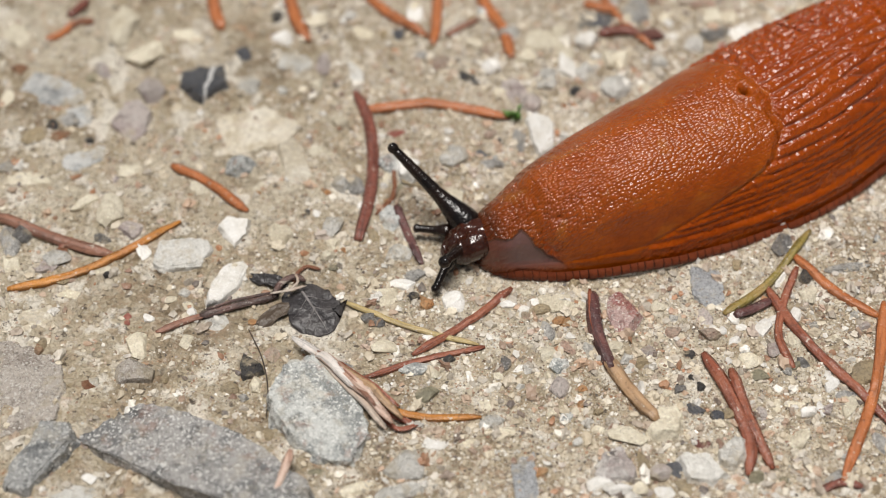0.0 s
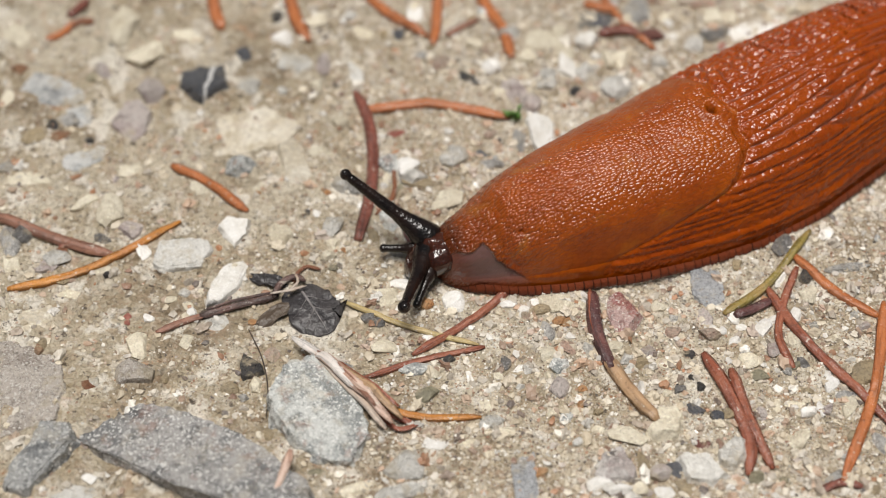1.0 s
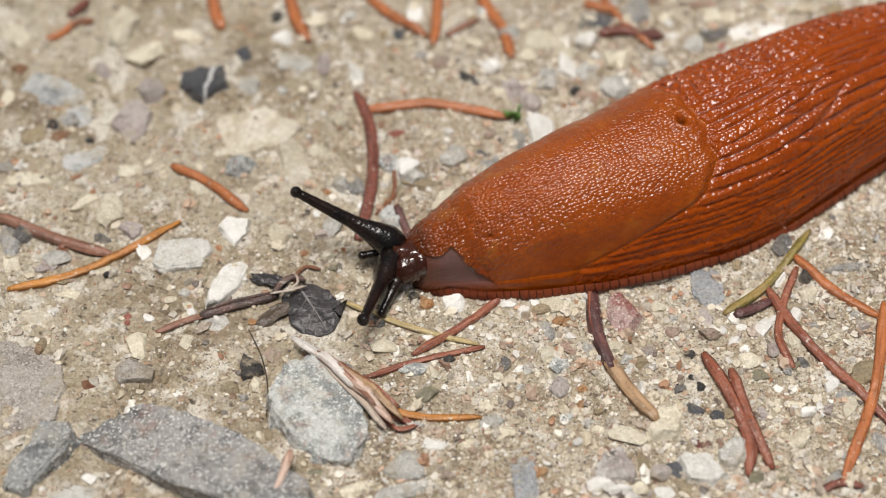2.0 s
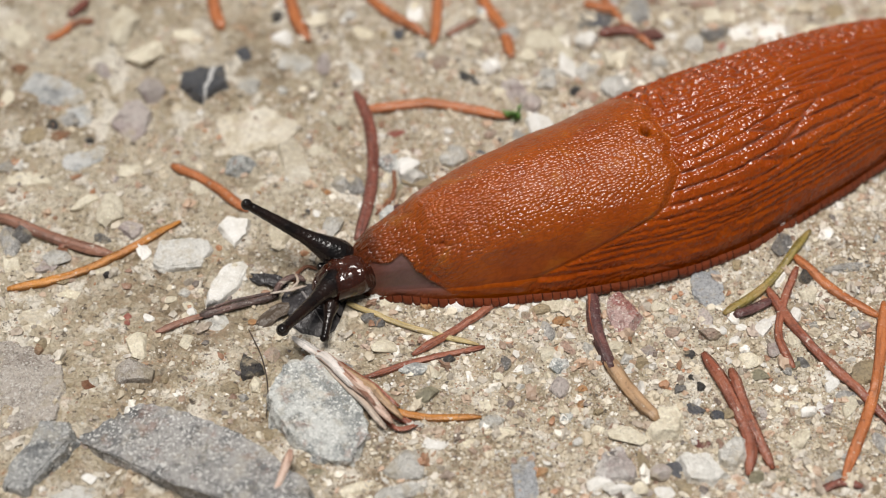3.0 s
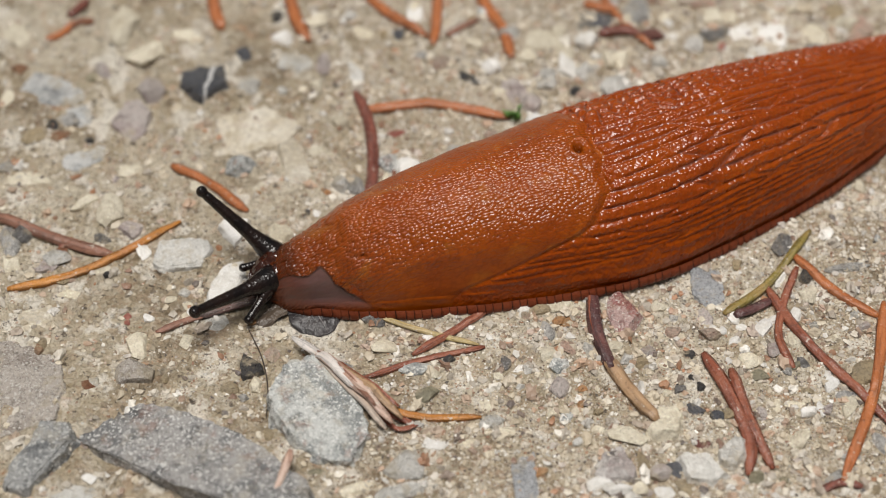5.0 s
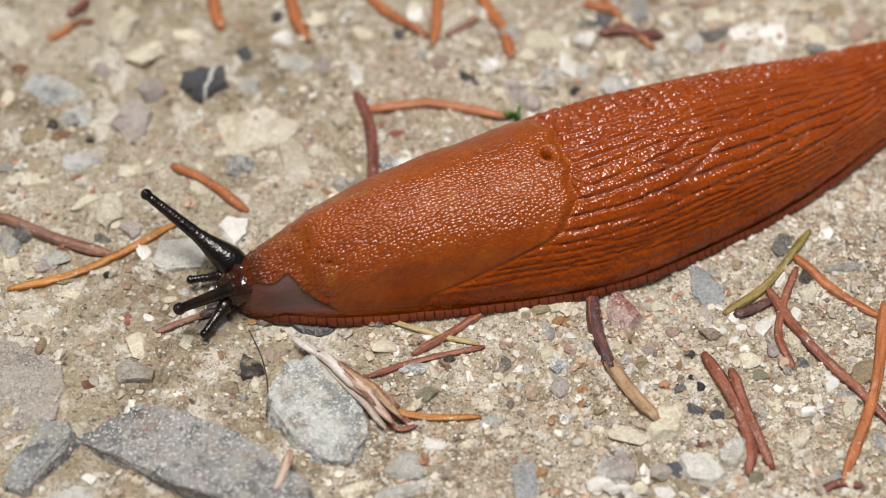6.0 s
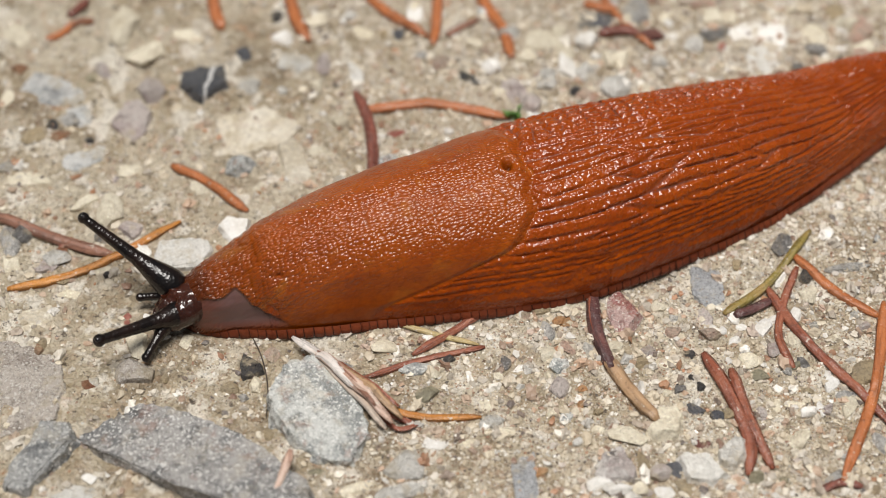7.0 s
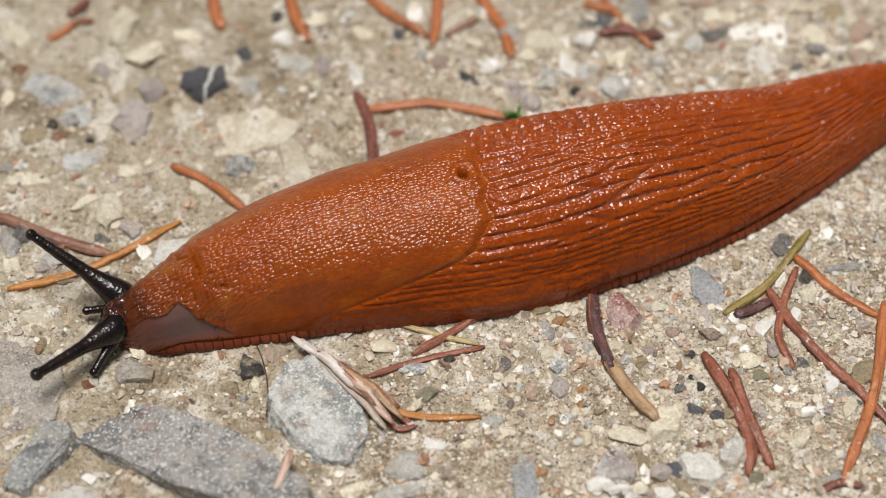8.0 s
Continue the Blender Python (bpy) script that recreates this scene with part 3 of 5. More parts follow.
def hide(s, deg):
    """Relief of the skin in mm, and its height from groove (0) to crest (1)."""
    inside = mantle_mask(s, deg)
    arc = np.radians(deg) * 11.5
    # long folds of the back: lens-shaped ridges in rows, parted by narrow grooves
    wave = 0.8 * (soft_noise(s / 16, arc / 5, 21) - 0.5) + 0.3 * (soft_noise(s / 3.2, arc / 2.2, 27) - 0.5)
    pitch = 1.36 - 0.2 * ease(52, 74, deg) - 0.4 * ease(70, 100, s)
    groove, beside = row_cells(s / 9.0 + 40, (arc + wave) / pitch + 40, 7.0, 31)
    ridge = ease(-0.06, 0.3, groove) * (0.66 + 0.34 * ease(0.1, 0.5, groove))
    ridge = 1 - (1 - ridge) * (0.3 + 0.7 * beside ** 2)
    ridge = 1 - (1 - ridge) * (1 - 0.5 * ease(38, 62, deg))
    # along the keel the ridges break up into short knobs
    one, two = cell_noise(s / 1.7 + 40, (arc + 0.5 * wave) / 1.1 + 40, 33)
    knobs = ease(0.0, 0.4, two - one)
    keel = ease(2, -16, deg + 14 * (soft_noise(s / 6, arc / 3, 34) - 0.5))
    fold = ridge * (1 - keel) + knobs * keel
    bead = soft_noise(s / 0.7, arc / 0.6, 22)
    back = 0.36 * fold * (0.86 + 0.28 * bead) * ease(113, 98, s)
    knob = 0.1 * soft_noise(s / 0.55, arc / 0.5, 23) * (0.5 + 1.0 * keel)
    rise = (0.55 * ease(0.0, 1.5, inside) - 0.1 * ease(-0.8, 0.0, inside)) * (1 - 0.7 * ease(20, 10, s) * ease(5, 30, np.abs(deg))) * (1 - 0.72 * ease(38, 66, np.abs(deg)))
    smooth = 0.25 * soft_noise(s / 4, arc / 4, 24) + 0.06 * soft_noise(s / 0.8, arc / 0.8, 25)
    neck = 0.15 * soft_noise(s / 0.7, arc / 0.7, 26)
    m = ease(-0.1, 0.1, inside)
    other = np.where(s < 20, neck, back + knob)
    out = m * smooth + (1 - m) * other + rise
    bare = bare_patch(s, deg)
    out = out * (1 - 0.8 * bare) - 0.32 * bare
    dent = lambda s0, d0, r, deep: -deep * np.exp(-(((s - s0) / r) ** 2 + ((arc - math.radians(d0) * 11.5) / r) ** 2))
    out = out + dent(35.0, 5.5, 0.42, 1.1) + 0.3 * np.exp(-(((np.hypot(s - 35.2, arc - 1.1) - 1.15) / 0.4) ** 2)) + dent(10.4, 37.5, 0.35, 0.4)
    return out, np.where(m > 0.5, 1.0, np.where(s < 20, 0.8, fold))


def ring_point(s, deg):
    a = np.radians(deg)
    w, h = wide(s), high(s)
    y, z = -w * np.sin(a), h * np.cos(a)
    ny, nz = -np.sin(a) / w, np.cos(a) / h
    n = np.hypot(ny, nz)
    up, crest = hide(s, deg)
    up = up * ease(0, 6, h) * (1 - 0.9 * ease(70 + 9 * ease(26, 34, s), 87, np.abs(deg)))
    return y + ny / n * up, z + nz / n * up, crest


def flare(deg):
    """How far the flank is drawn in above the foot, so that it slopes outwards to the ground."""
    return 0.045 * np.sin(np.pi * np.clip((deg - 50) / 40, 0, 1))


def girth(s):
    return np.clip((wide(s) + high(s)) / 2, 3.0, 11.5)


def sheet_mesh(name, s0, co, normal_grid, keep, skin, relief, tone):
    """A mesh from a grid of points, with smooth normals of the whole skin."""
    nr, nc = co.shape[:2]
    i = np.arange((nr - 1) * (nc - 1))
    a = (i // (nc - 1)) * nc + i % (nc - 1)
    faces = np.stack([a, a + 1, a + nc + 1, a + nc], -1)[keep.reshape(-1)]
    used = np.unique(faces)
    back = np.full(nr * nc, -1)
    back[used] = np.arange(len(used))
    faces = back[faces]
    me = bpy.data.meshes.new(name)
    flat = co.reshape(-1, 3)[used]
    me.from_pydata((flat * MM).tolist(), [], faces.tolist())
    uv = me.uv_layers.new(name="skin")
    loops = faces.reshape(-1)
    uv.data.foreach_set("uv", skin.reshape(-1, 2)[used][loops].reshape(-1))
    front = 0.72 * ease(5.2, 1.6, skin[..., 0]) + 0.36 * ease(13.0, 3.0, skin[..., 0]) + 0.6 * ease(8.0, 3.5, skin[..., 0]) * ease(9.0, 12.5, skin[..., 1] / girth(skin[..., 0]) * 11.5) * (name != "foot_fringe")
    # the dimple's inner shade, put into the colour along with the pigment
    hole_shade = 0.9 * np.exp(-(((skin[..., 0] - 35.0) / 0.42) ** 2 + ((skin[..., 1] - 1.1) / 0.32) ** 2))
    for key, values in (("relief", relief), ("tone", tone), ("pigment_and_shade", np.maximum(np.minimum(front, 0.75) * (1 - 0.55 * tone), hole_shade))):
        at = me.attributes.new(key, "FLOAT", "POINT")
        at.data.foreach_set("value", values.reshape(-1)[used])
    me.polygons.foreach_set("use_smooth", [True] * len(me.polygons))
    me.normals_split_custom_set_from_vertices(normal_grid.reshape(-1, 3)[used].tolist())
    return me


def grid_normals(p):
    du, dv = np.gradient(p, axis=0), np.gradient(p, axis=1)
    n = np.cross(dv, du)
    return n / np.maximum(np.linalg.norm(n, axis=-1, keepdims=True), 1e-12)


slug = tagged(new("slug"), "large orange-brown slug with black tentacles crawling over gravel", "slug")
RINGS = np.concatenate([np.arange(1.0, 30.0, 1.0), np.arange(31.0, TAIL - 1.2, 2.0)])      # finer where the neck bends
SEAM = 74.0
moving = []          # (object, ring, lateral share)


def build_body():
    for s0 in RINGS:
        HALF = 0.775 if s0 < 30 else 1.55
        s = np.arange(s0 - HALF, s0 + HALF + 0.01, 0.155)
        s = s[s < TAIL - 0.1]
        deg = np.concatenate([np.linspace(-96, -52, 24)[:-1], np.linspace(-52, SEAM, 164), np.linspace(SEAM, 89, 10)[1:]])
        S, A = np.meshgrid(s, deg, indexing="ij")
        y, z, crest = ring_point(S, A)
        tuck = 1 - flare(A) - 0.03 * ease(80, 88, A)
        co = np.stack([S - s0, y * tuck, z], -1)
        nor = grid_normals(co)
        skin = np.stack([S, np.radians(A) * girth(S)], -1)
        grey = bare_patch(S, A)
        inside = mantle_mask(S, A)
        mid = (inside[:-1, :-1] + inside[1:, 1:]) / 2 > 0
        for flag, name, mat in ((mid, "mantle_segment", MANTLE), (~mid, "neck_segment" if s0 < 8 else "back_segment", BACK if s0 > 8 else MANTLE)):
            if flag.sum() > 3:
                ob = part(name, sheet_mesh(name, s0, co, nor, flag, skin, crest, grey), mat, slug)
                moving.append((ob, s0, 0.4))
        # the flank below, down to the foot
        h0 = high(S[:, 0])
        u = np.linspace(0, 1, 34)
        top = np.cos(np.radians(64)) * h0
        Z = top[:, None] * (1 - u[None, :])
        Z = np.maximum(Z, 0)
        D = np.degrees(np.arccos(np.clip(Z / h0[:, None], 0, 1)))
        S2 = np.repeat(s[:, None], len(u), 1)
        y, z, crest = ring_point(S2, D)
        lines = 0.05 * np.sin((S2 * 0.55 + Z * 2.6) * 2.2) * ease(1.0, 0.3, u)[None, :]
        y = y * (1 - 0.3 * ease(0.55, 0.0, u)[None, :]) * (1 - flare(D)) - lines * 0.6
        co = np.stack([S2 - s0, y, z], -1)
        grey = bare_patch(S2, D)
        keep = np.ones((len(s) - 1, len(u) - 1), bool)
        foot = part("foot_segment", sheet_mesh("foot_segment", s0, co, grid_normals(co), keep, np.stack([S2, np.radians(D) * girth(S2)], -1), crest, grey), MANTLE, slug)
        foot.data.materials.append(BACK)
        behind = mantle_mask(S2, D) < 0
        behind[S2 < 15] = False
        foot.data.polygons.foreach_set("material_index", behind[:-1, :-1].astype(int).reshape(-1))
        moving.append((foot, s0, 1.0))
        # the rim of the foot with its fine cross lines
        f = np.linspace(0, 1, 9)
        S3 = np.repeat(np.arange(s0 - HALF, min(s0 + HALF, TAIL - 0.1) + 0.01, 0.075)[:, None], len(f), 1)
        F = np.repeat(f[None, :], len(S3), 0)
        size = np.minimum(1, high(S3) / 5) * (0.05 + 0.95 * ease(1.2, 5.5, S3))
        notch = np.abs(((S3 / 0.92 + 0.12 * np.sin(S3 * 1.7)) % 1.0) - 0.5) * 2
        groove = ease(1.0, 0.72, notch)
        Zr = (1.05 - 1.6 * F) * size
        rim = (0.12 + 0.45 * np.sin(np.pi * np.clip(F * 0.95 + 0.02, 0, 1)) ** 0.7) * size * (0.72 + 0.28 * groove) + 0.1 + 0.05 * np.sin(S3 * 0.9)
        Y = -wide(S3) * np.sqrt(np.clip(1 - (np.maximum(Zr, 0) / high(S3)) ** 2, 0, 1)) - rim + 0.1
        co = np.stack([S3 - s0, Y, Zr], -1)
        keep = np.ones((len(S3) - 1, len(f) - 1), bool)
        part("foot_fringe", sheet_mesh("foot_fringe", s0, co, grid_normals(co), keep, np.stack([S3, F * 2], -1), groove, 0 * S3), FRINGE, foot, "red-brown foot fringe with fine dark cross lines")


build_body()


def spread(t, s):
    return (0.1 + 0.7 * ease(4, 26, s)) * np.interp(s, SPREAD_ALONG, [np.interp(t, SPREAD_TIMES, [row[k] for row in SPREAD]) for k in range(4)])


def lathe(name, rings, count, material, parent):
    """A round body along x from rings of (x, radius y, radius z, lift)."""
    bm = bmesh.new()
    loops = []
    for x, ry, rz, lift in rings:
        loops.append([bm.verts.new((x * MM, ry * MM * math.cos(2 * math.pi * k / count), (lift + rz * math.sin(2 * math.pi * k / count)) * MM)) for k in range(count)])
    for a, b in zip(loops, loops[1:]):
        for k in range(count):
            bm.faces.new((a[k], a[(k + 1) % count], b[(k + 1) % count], b[k]))
    bm.faces.new(loops[0][::-1])
    bm.faces.new(loops[-1])
    bmesh.ops.recalc_face_normals(bm, faces=bm.faces)
    return part(name, bm, material, parent)


def build_head():
    # rings from the mouth back into the neck
    shape = [(-2.2, 0.4, 1.6), (-2.05, 0.9, 2.2), (-1.7, 1.4, 2.8), (-1.2, 1.8, 3.3), (-0.3, 2.2, 3.9), (0.8, 2.5, 4.4), (2.0, 2.5, 4.6), (3.4, 2.1, 4.4), (4.6, 1.5, 3.6), (5.6, 0.8, 2.4)]
    rings = [(x, w, h / 2 - 0.1, h / 2) for x, w, h in shape]
    fine = []
    for (a, b) in zip(rings, rings[1:]):
        for k in range(4):
            fine.append(tuple(a[i] + (b[i] - a[i]) * k / 4 for i in range(4)))
    fine.append(rings[-1])
    ob = lathe("head", fine, 56, HEAD_SKIN, slug)
    for v in ob.data.vertices:
        p = v.co / MM
        # wrinkles that run across the crown
        a = 0.5 * (float(soft_noise(np.array(p.x / 0.55 + 9), np.array(p.y / 1.3 + 9), 41)) - 0.5) + 0.3 * (float(soft_noise(np.array(p.x / 1.6 + 9), np.array(p.y / 0.6 + 9), 43)) - 0.5)
        v.co.z += a * MM
        # a shallow furrow along the crown
        v.co.z -= 0.45 * math.exp(-(p.y / 0.7) ** 2) * float(ease(3.5, 0.0, p.x)) * MM if p.z > 2.5 else 0
    uv = ob.data.uv_layers.new(name="skin")
    for loop in ob.data.loops:
        c = ob.data.vertices[loop.vertex_index].co
        uv.data[loop.index].uv = (c.x / MM, c.y / MM)
    dark = ob.data.attributes.new("pigment_and_shade", "FLOAT", "POINT")
    for v, d in zip(ob.data.vertices, dark.data):
        d.value = 0.74 + 0.22 * float(ease(1.0, -1.5, v.co.x / MM))
    return ob


head = build_head()
tagged(head, "dark brown glossy head")


def build_tentacle(name, length, thin, thick, knob, eyed):
    """Along x from its tip, where the knob is, to its root."""
    rings = []
    for k in range(48):
        q = (k / 47) ** 1.7
        x = q * length
        r = thin + (0.6 * thick - thin) * q ** 1.1 + 0.4 * thick * float(ease(0.5, 0.88, q)) + 0.015 * math.sin(q * 70) * (q > 0.08)
        r *= math.sqrt(max(0.02, 1 - max(0.0, (q - 0.8) / 0.2) ** 2))
        if x < 2.2 * knob:
            bulb = math.sqrt(max(0.0, 1 - ((x - knob) / knob) ** 2)) * knob if x < knob * 2 else 0
            r = max(bulb, r * min(1, x / (0.9 * knob)) if x < knob else r)
        rings.append((x, max(r, 0.05), max(r, 0.05), 0.0))
    ob = lathe(name, rings, 26, TENTACLE, slug)
    tagged(ob, "glossy black tentacle")
    if eyed:
        bm = bmesh.new()
        bmesh.ops.create_uvsphere(bm, u_segments=14, v_segments=10, radius=knob * 0.55 * MM)
        e = part("eye", bm, EYE_SKIN, ob, "tiny black eye spot at the tip")
        e.location = (knob * 0.62 * MM, -0.18 * knob * MM, knob * 0.42 * MM)
    return ob


FEELERS = [
    (build_tentacle("upper_tentacle", 14.6, 0.46, 1.9, 0.64, True), FAR_TENTACLE),
    (build_tentacle("upper_tentacle", 13.0, 0.48, 1.75, 0.7, True), NEAR_TENTACLE),
    (build_tentacle("lower_tentacle", 5.2, 0.42, 0.95, 0.52, False), NEAR_FEELER),
    (build_tentacle("lower_tentacle", 4.6, 0.4, 0.9, 0.5, False), FAR_FEELER),
]


# ---- stones ----
def ball(level_):
    bm = bmesh.new()
    bmesh.ops.create_icosphere(bm, subdivisions=level_, radius=1.0)
    v = np.array([x.co[:] for x in bm.verts])
    f = [[x.index for x in p.verts] for p in bm.faces]
    bm.free()
    return v, f


BALLS = {k: ball(k) for k in (1, 2, 3, 4, 5, 6)}
count = [0]
BEDDED = []          # where each stone presses the clay up round itself: x, y, half length, half width, turn, height
ANGULAR = ("white", "cream", "pale", "slate", "dark", "darkgrey", "redgranite", "limestone", "granite", "red")


def rock(length, width, height, seed, cuts=9, rough=0.06, detail=3):
    """A worn, chipped stone: a ball cut by planes and roughened. Sizes in mm."""
    r = np.random.RandomState(seed)
    v, f = BALLS[detail]
    v = v.copy()
    for k in range(cuts):
        d = r.normal(size=3)
        d[2] *= 0.7
        d /= np.linalg.norm(d)
        depth = r.uniform(0.5, 0.82)
        over = v @ d - depth
        v = v - np.outer(np.maximum(over, 0), d)
    bumps = np.array([noise.noise(Vector(p * 1.7) + Vector((seed % 97, 3, 7))) * 0.9 + noise.noise(Vector(p * 4.5) + Vector((seed % 89, 5, 1))) * 0.5 for p in v])
    v = v * (1 + rough * bumps)[:, None]
    v = v / np.abs(v).max(0)
    v = v * np.array([length / 2, width / 2, height])
    me = bpy.data.meshes.new("stone")
    me.from_pydata((v * MM).tolist(), [], f)
    me.polygons.foreach_set("use_smooth", [True] * len(me.polygons))
    me.set_sharp_from_angle(angle=radians(24))
    return me


def pebble(x, y, length, width, height, turn, kind, detail=None):
    count[0] += 1
    length, width = length * 1.08, width * 1.12
    me = rock(length, width, max(height * 1.3, 0.3), 100 + count[0] * 7, 14 if kind in ANGULAR else 8, 0.04, detail or (4 if length > 3.6 else 3))
    ob = part("pebble", me, STONE[kind], smooth=False)
    BEDDED.append((x, y, length / 2, width / 2, turn, 0.55 * height))
    size = "large " if length > 6 else ""
    bed = "pressed into damp clay" if height < 0.2 * width else "lying on the gritty ground"
    ob.matrix_basis = pose(x * MM, y * MM, (float(lie(x, y)) + (0.12 if height < 0.2 * width else 0.5) * height) * MM, 0, 0, turn)
    return tagged(ob, f"{size}{SAID[kind]} {bed}", "stone", "stones on the path")



def slab(x, y, height, kind, sides, label):
    """A larger stone: a block with broken sides, given by the way they face, how far out they stand and, for some, their slope."""
    slope = [side[2] if len(side) > 2 else None for side in sides]
    sides = [side[:2] for side in sides]
    count[0] += 1
    r = np.random.RandomState(300 + count[0])
    v, f = BALLS[6 if max(d for a, d in sides) > 6 else 5]
    reach = max(d for a, d in sides) * 1.5
    v = v * np.array([reach, reach, height * 2.2])
    ragged = np.array([noise.noise(Vector(p) * 0.45 + Vector((count[0], 1, 4))) + 0.6 * noise.noise(Vector(p) * 1.3 + Vector((count[0], 6, 4))) for p in v * np.array([0.6, 0.6, 1])])
    for (a, d), fixed in zip(sides, slope):
        a, tip = radians(a), r.uniform(0.12, 0.4)
        tip = tip if fixed is None else fixed
        n = np.array([math.cos(a) * math.cos(tip), math.sin(a) * math.cos(tip), math.sin(tip)])
        over = v @ n - (d * math.cos(tip) + 0.3 * height * math.sin(tip) + 0.055 * (d + 2.5) * ragged)
        v = v - np.outer(np.maximum(over, 0), n)
    for k in range(3):
        tip, a = r.uniform(0.04, 0.22), r.uniform(0, 6.3)
        n = np.array([math.cos(a) * math.sin(tip), math.sin(a) * math.sin(tip), math.cos(tip)])
        over = v @ n - height * (0.74 + 0.12 * k + 0.1 * ragged)
        v = v - np.outer(np.maximum(over, 0), n)
    big = np.array([noise.noise(Vector(p) * 0.35 + Vector((count[0], 3, 7))) for p in v])
    fine = np.array([noise.noise(Vector(p) * 1.5 + Vector((count[0], 9, 2))) for p in v])
    out = v / np.maximum(np.linalg.norm(v, axis=1, keepdims=True), 1e-6)
    v = v + out * (0.3 * big + 0.16 * fine)[:, None] * min(1.0, height)
    me = bpy.data.meshes.new("stone")
    me.from_pydata((v * MM).tolist(), [], f)
    me.polygons.foreach_set("use_smooth", [True] * len(me.polygons))
    me.set_sharp_from_angle(angle=radians(34))
    ob = part("stone", me, STONE[kind], smooth=False)
    span = sum(d for a, d in sides) / len(sides)
    BEDDED.append((x, y, span, span, 0.0, 0.3 * height))
    ob.matrix_basis = pose(x * MM, y * MM, (float(lie(x, y)) - 0.05 * height) * MM)
    return tagged(ob, label, "stone")


slab(-25.0, -28.6, 3.4, "slate2", [(-122, 4.6, 0.1), (-112, 4.7, 0.1), (-92, 6.6, 0.1), (15, 10.2), (49, 5.1), (64, 4.3), (73, 4.9), (128, 9.9), (-159, 10.6)],
     "long broken slate block half sunk in clay")
slab(-12.9, -22.6, 2.6, "granite", [(-136, 4.8), (-130, 4.8), (-92, 6.3), (-30, 6.4), (8, 4.8), (47, 4.3), (46, 4.3), (101, 6.4), (157, 5.5), (-173, 5.2)],
     "rounded grey stone mottled with white and rust")
slab(-41.0, -28.3, 2.4, "darkslate", [(-90, 4.3), (-38, 2.1), (-24, 2.4), (28, 3.9), (98, 4.0), (165, 2.6), (153, 2.2), (-160, 4.3)],
     "smooth grey slate stone tilted in the clay")
slab(-45.1, -17.2, 1.0, "clay", [(-84, 8.0), (-61, 7.2), (-15, 5.6), (23, 5.0), (13, 4.4), (110, 7.2), (129, 6.4), (-170, 4.3)],
     "broad flat stone coated with wet clay")
slab(29.3, -6.5, 0.9, "bluegrey", [(-141, 1.5), (-138, 1.6), (-4, 2.0), (6, 1.9), (88, 3.9), (96, 3.9), (178, 2.0)],
     "leaf-shaped blue-grey slate flake")
slab(39.4, 35.0, 0.6, "white", [(-166, 3.9), (-133, 5.7), (-66, 6.1), (-5, 3.6), (-3, 3.6), (85, 6.9), (146, 5.7), (176, 3.9)],
     "chalky white limestone slab level with the ground")
slab(-29.2, -1.3, 1.5, "limestone", [(-79, 2.2), (-19, 2.7), (24, 3.2), (76, 2.6), (101, 2.4), (172, 2.9), (-119, 3.1)],
     "blocky pale grey limestone fragment")
slab(17.7, -29.0, 1.6, "pinkwhite", [(-92, 2.2), (-19, 2.4), (24, 1.5), (110, 1.9), (162, 1.7), (-165, 2.4)],
     "pale pinkish angular stone on grit")
slab(26.5, -29.6, 1.7, "limestone", [(-98, 1.9), (-52, 2.1), (30, 1.8), (83, 1.8), (127, 2.6), (-164, 2.0)],
     "flat white-grey limestone chip")
slab(29.7, -27.7, 2.2, "pale", [(-120, 2.0), (-38, 1.3), (-6, 1.4), (65, 2.2), (135, 1.3), (178, 1.6)],
     "light grey angular stone on grit")
slab(8.2, -29.9, 0.6, "bluegrey", [(-90, 3.7), (2, 1.3), (8, 1.4), (95, 3.6), (-175, 1.1)],
     "pale blue-grey flat stone sunk in clay")
slab(-23.8, -5.2, 1.2, "white", [(-35, 1.2), (-18, 1.2), (35, 3.0), (102, 2.8), (150, 1.7), (179, 2.0), (-90, 3.2)],
     "long white limestone chip")
slab(-23.9, 1.9, 1.2, "white", [(-39, 1.6), (1, 1.8), (86, 1.9), (132, 1.8), (-141, 0.9)],
     "triangular white limestone chip")
slab(-29.5, 26.3, 1.7, "veined", [(-42, 2.7), (15, 3.0), (88, 3.2), (128, 2.9), (178, 3.0), (-130, 2.5)],
     "dark slate stone with a white vein")
slab(-37.3, 20.0, 1.5, "mauve", [(-140, 2.2), (-80, 3.0), (-41, 2.4), (-8, 2.0), (39, 2.8), (102, 3.4), (163, 2.2)],
     "mauve-grey rounded stone in clay")
slab(23.1, -23.8, 1.6, "cream", [(-87, 1.9), (-21, 1.7), (14, 1.9), (96, 1.8), (157, 1.3), (-149, 2.3)],
     "cream-white square limestone chip")
slab(-20.4, -16.5, 0.8, "dark", [(-75, 1.3), (21, 1.0), (54, 0.7), (160, 1.5), (-163, 1.2)],
     "glossy black flake of slate")
slab(11.5, 17.2, 1.6, "white", [(-170, 1.2), (-59, 2.8), (-0, 1.7), (51, 2.3), (137, 2.8), (-160, 1.3)],
     "angular white limestone chip")

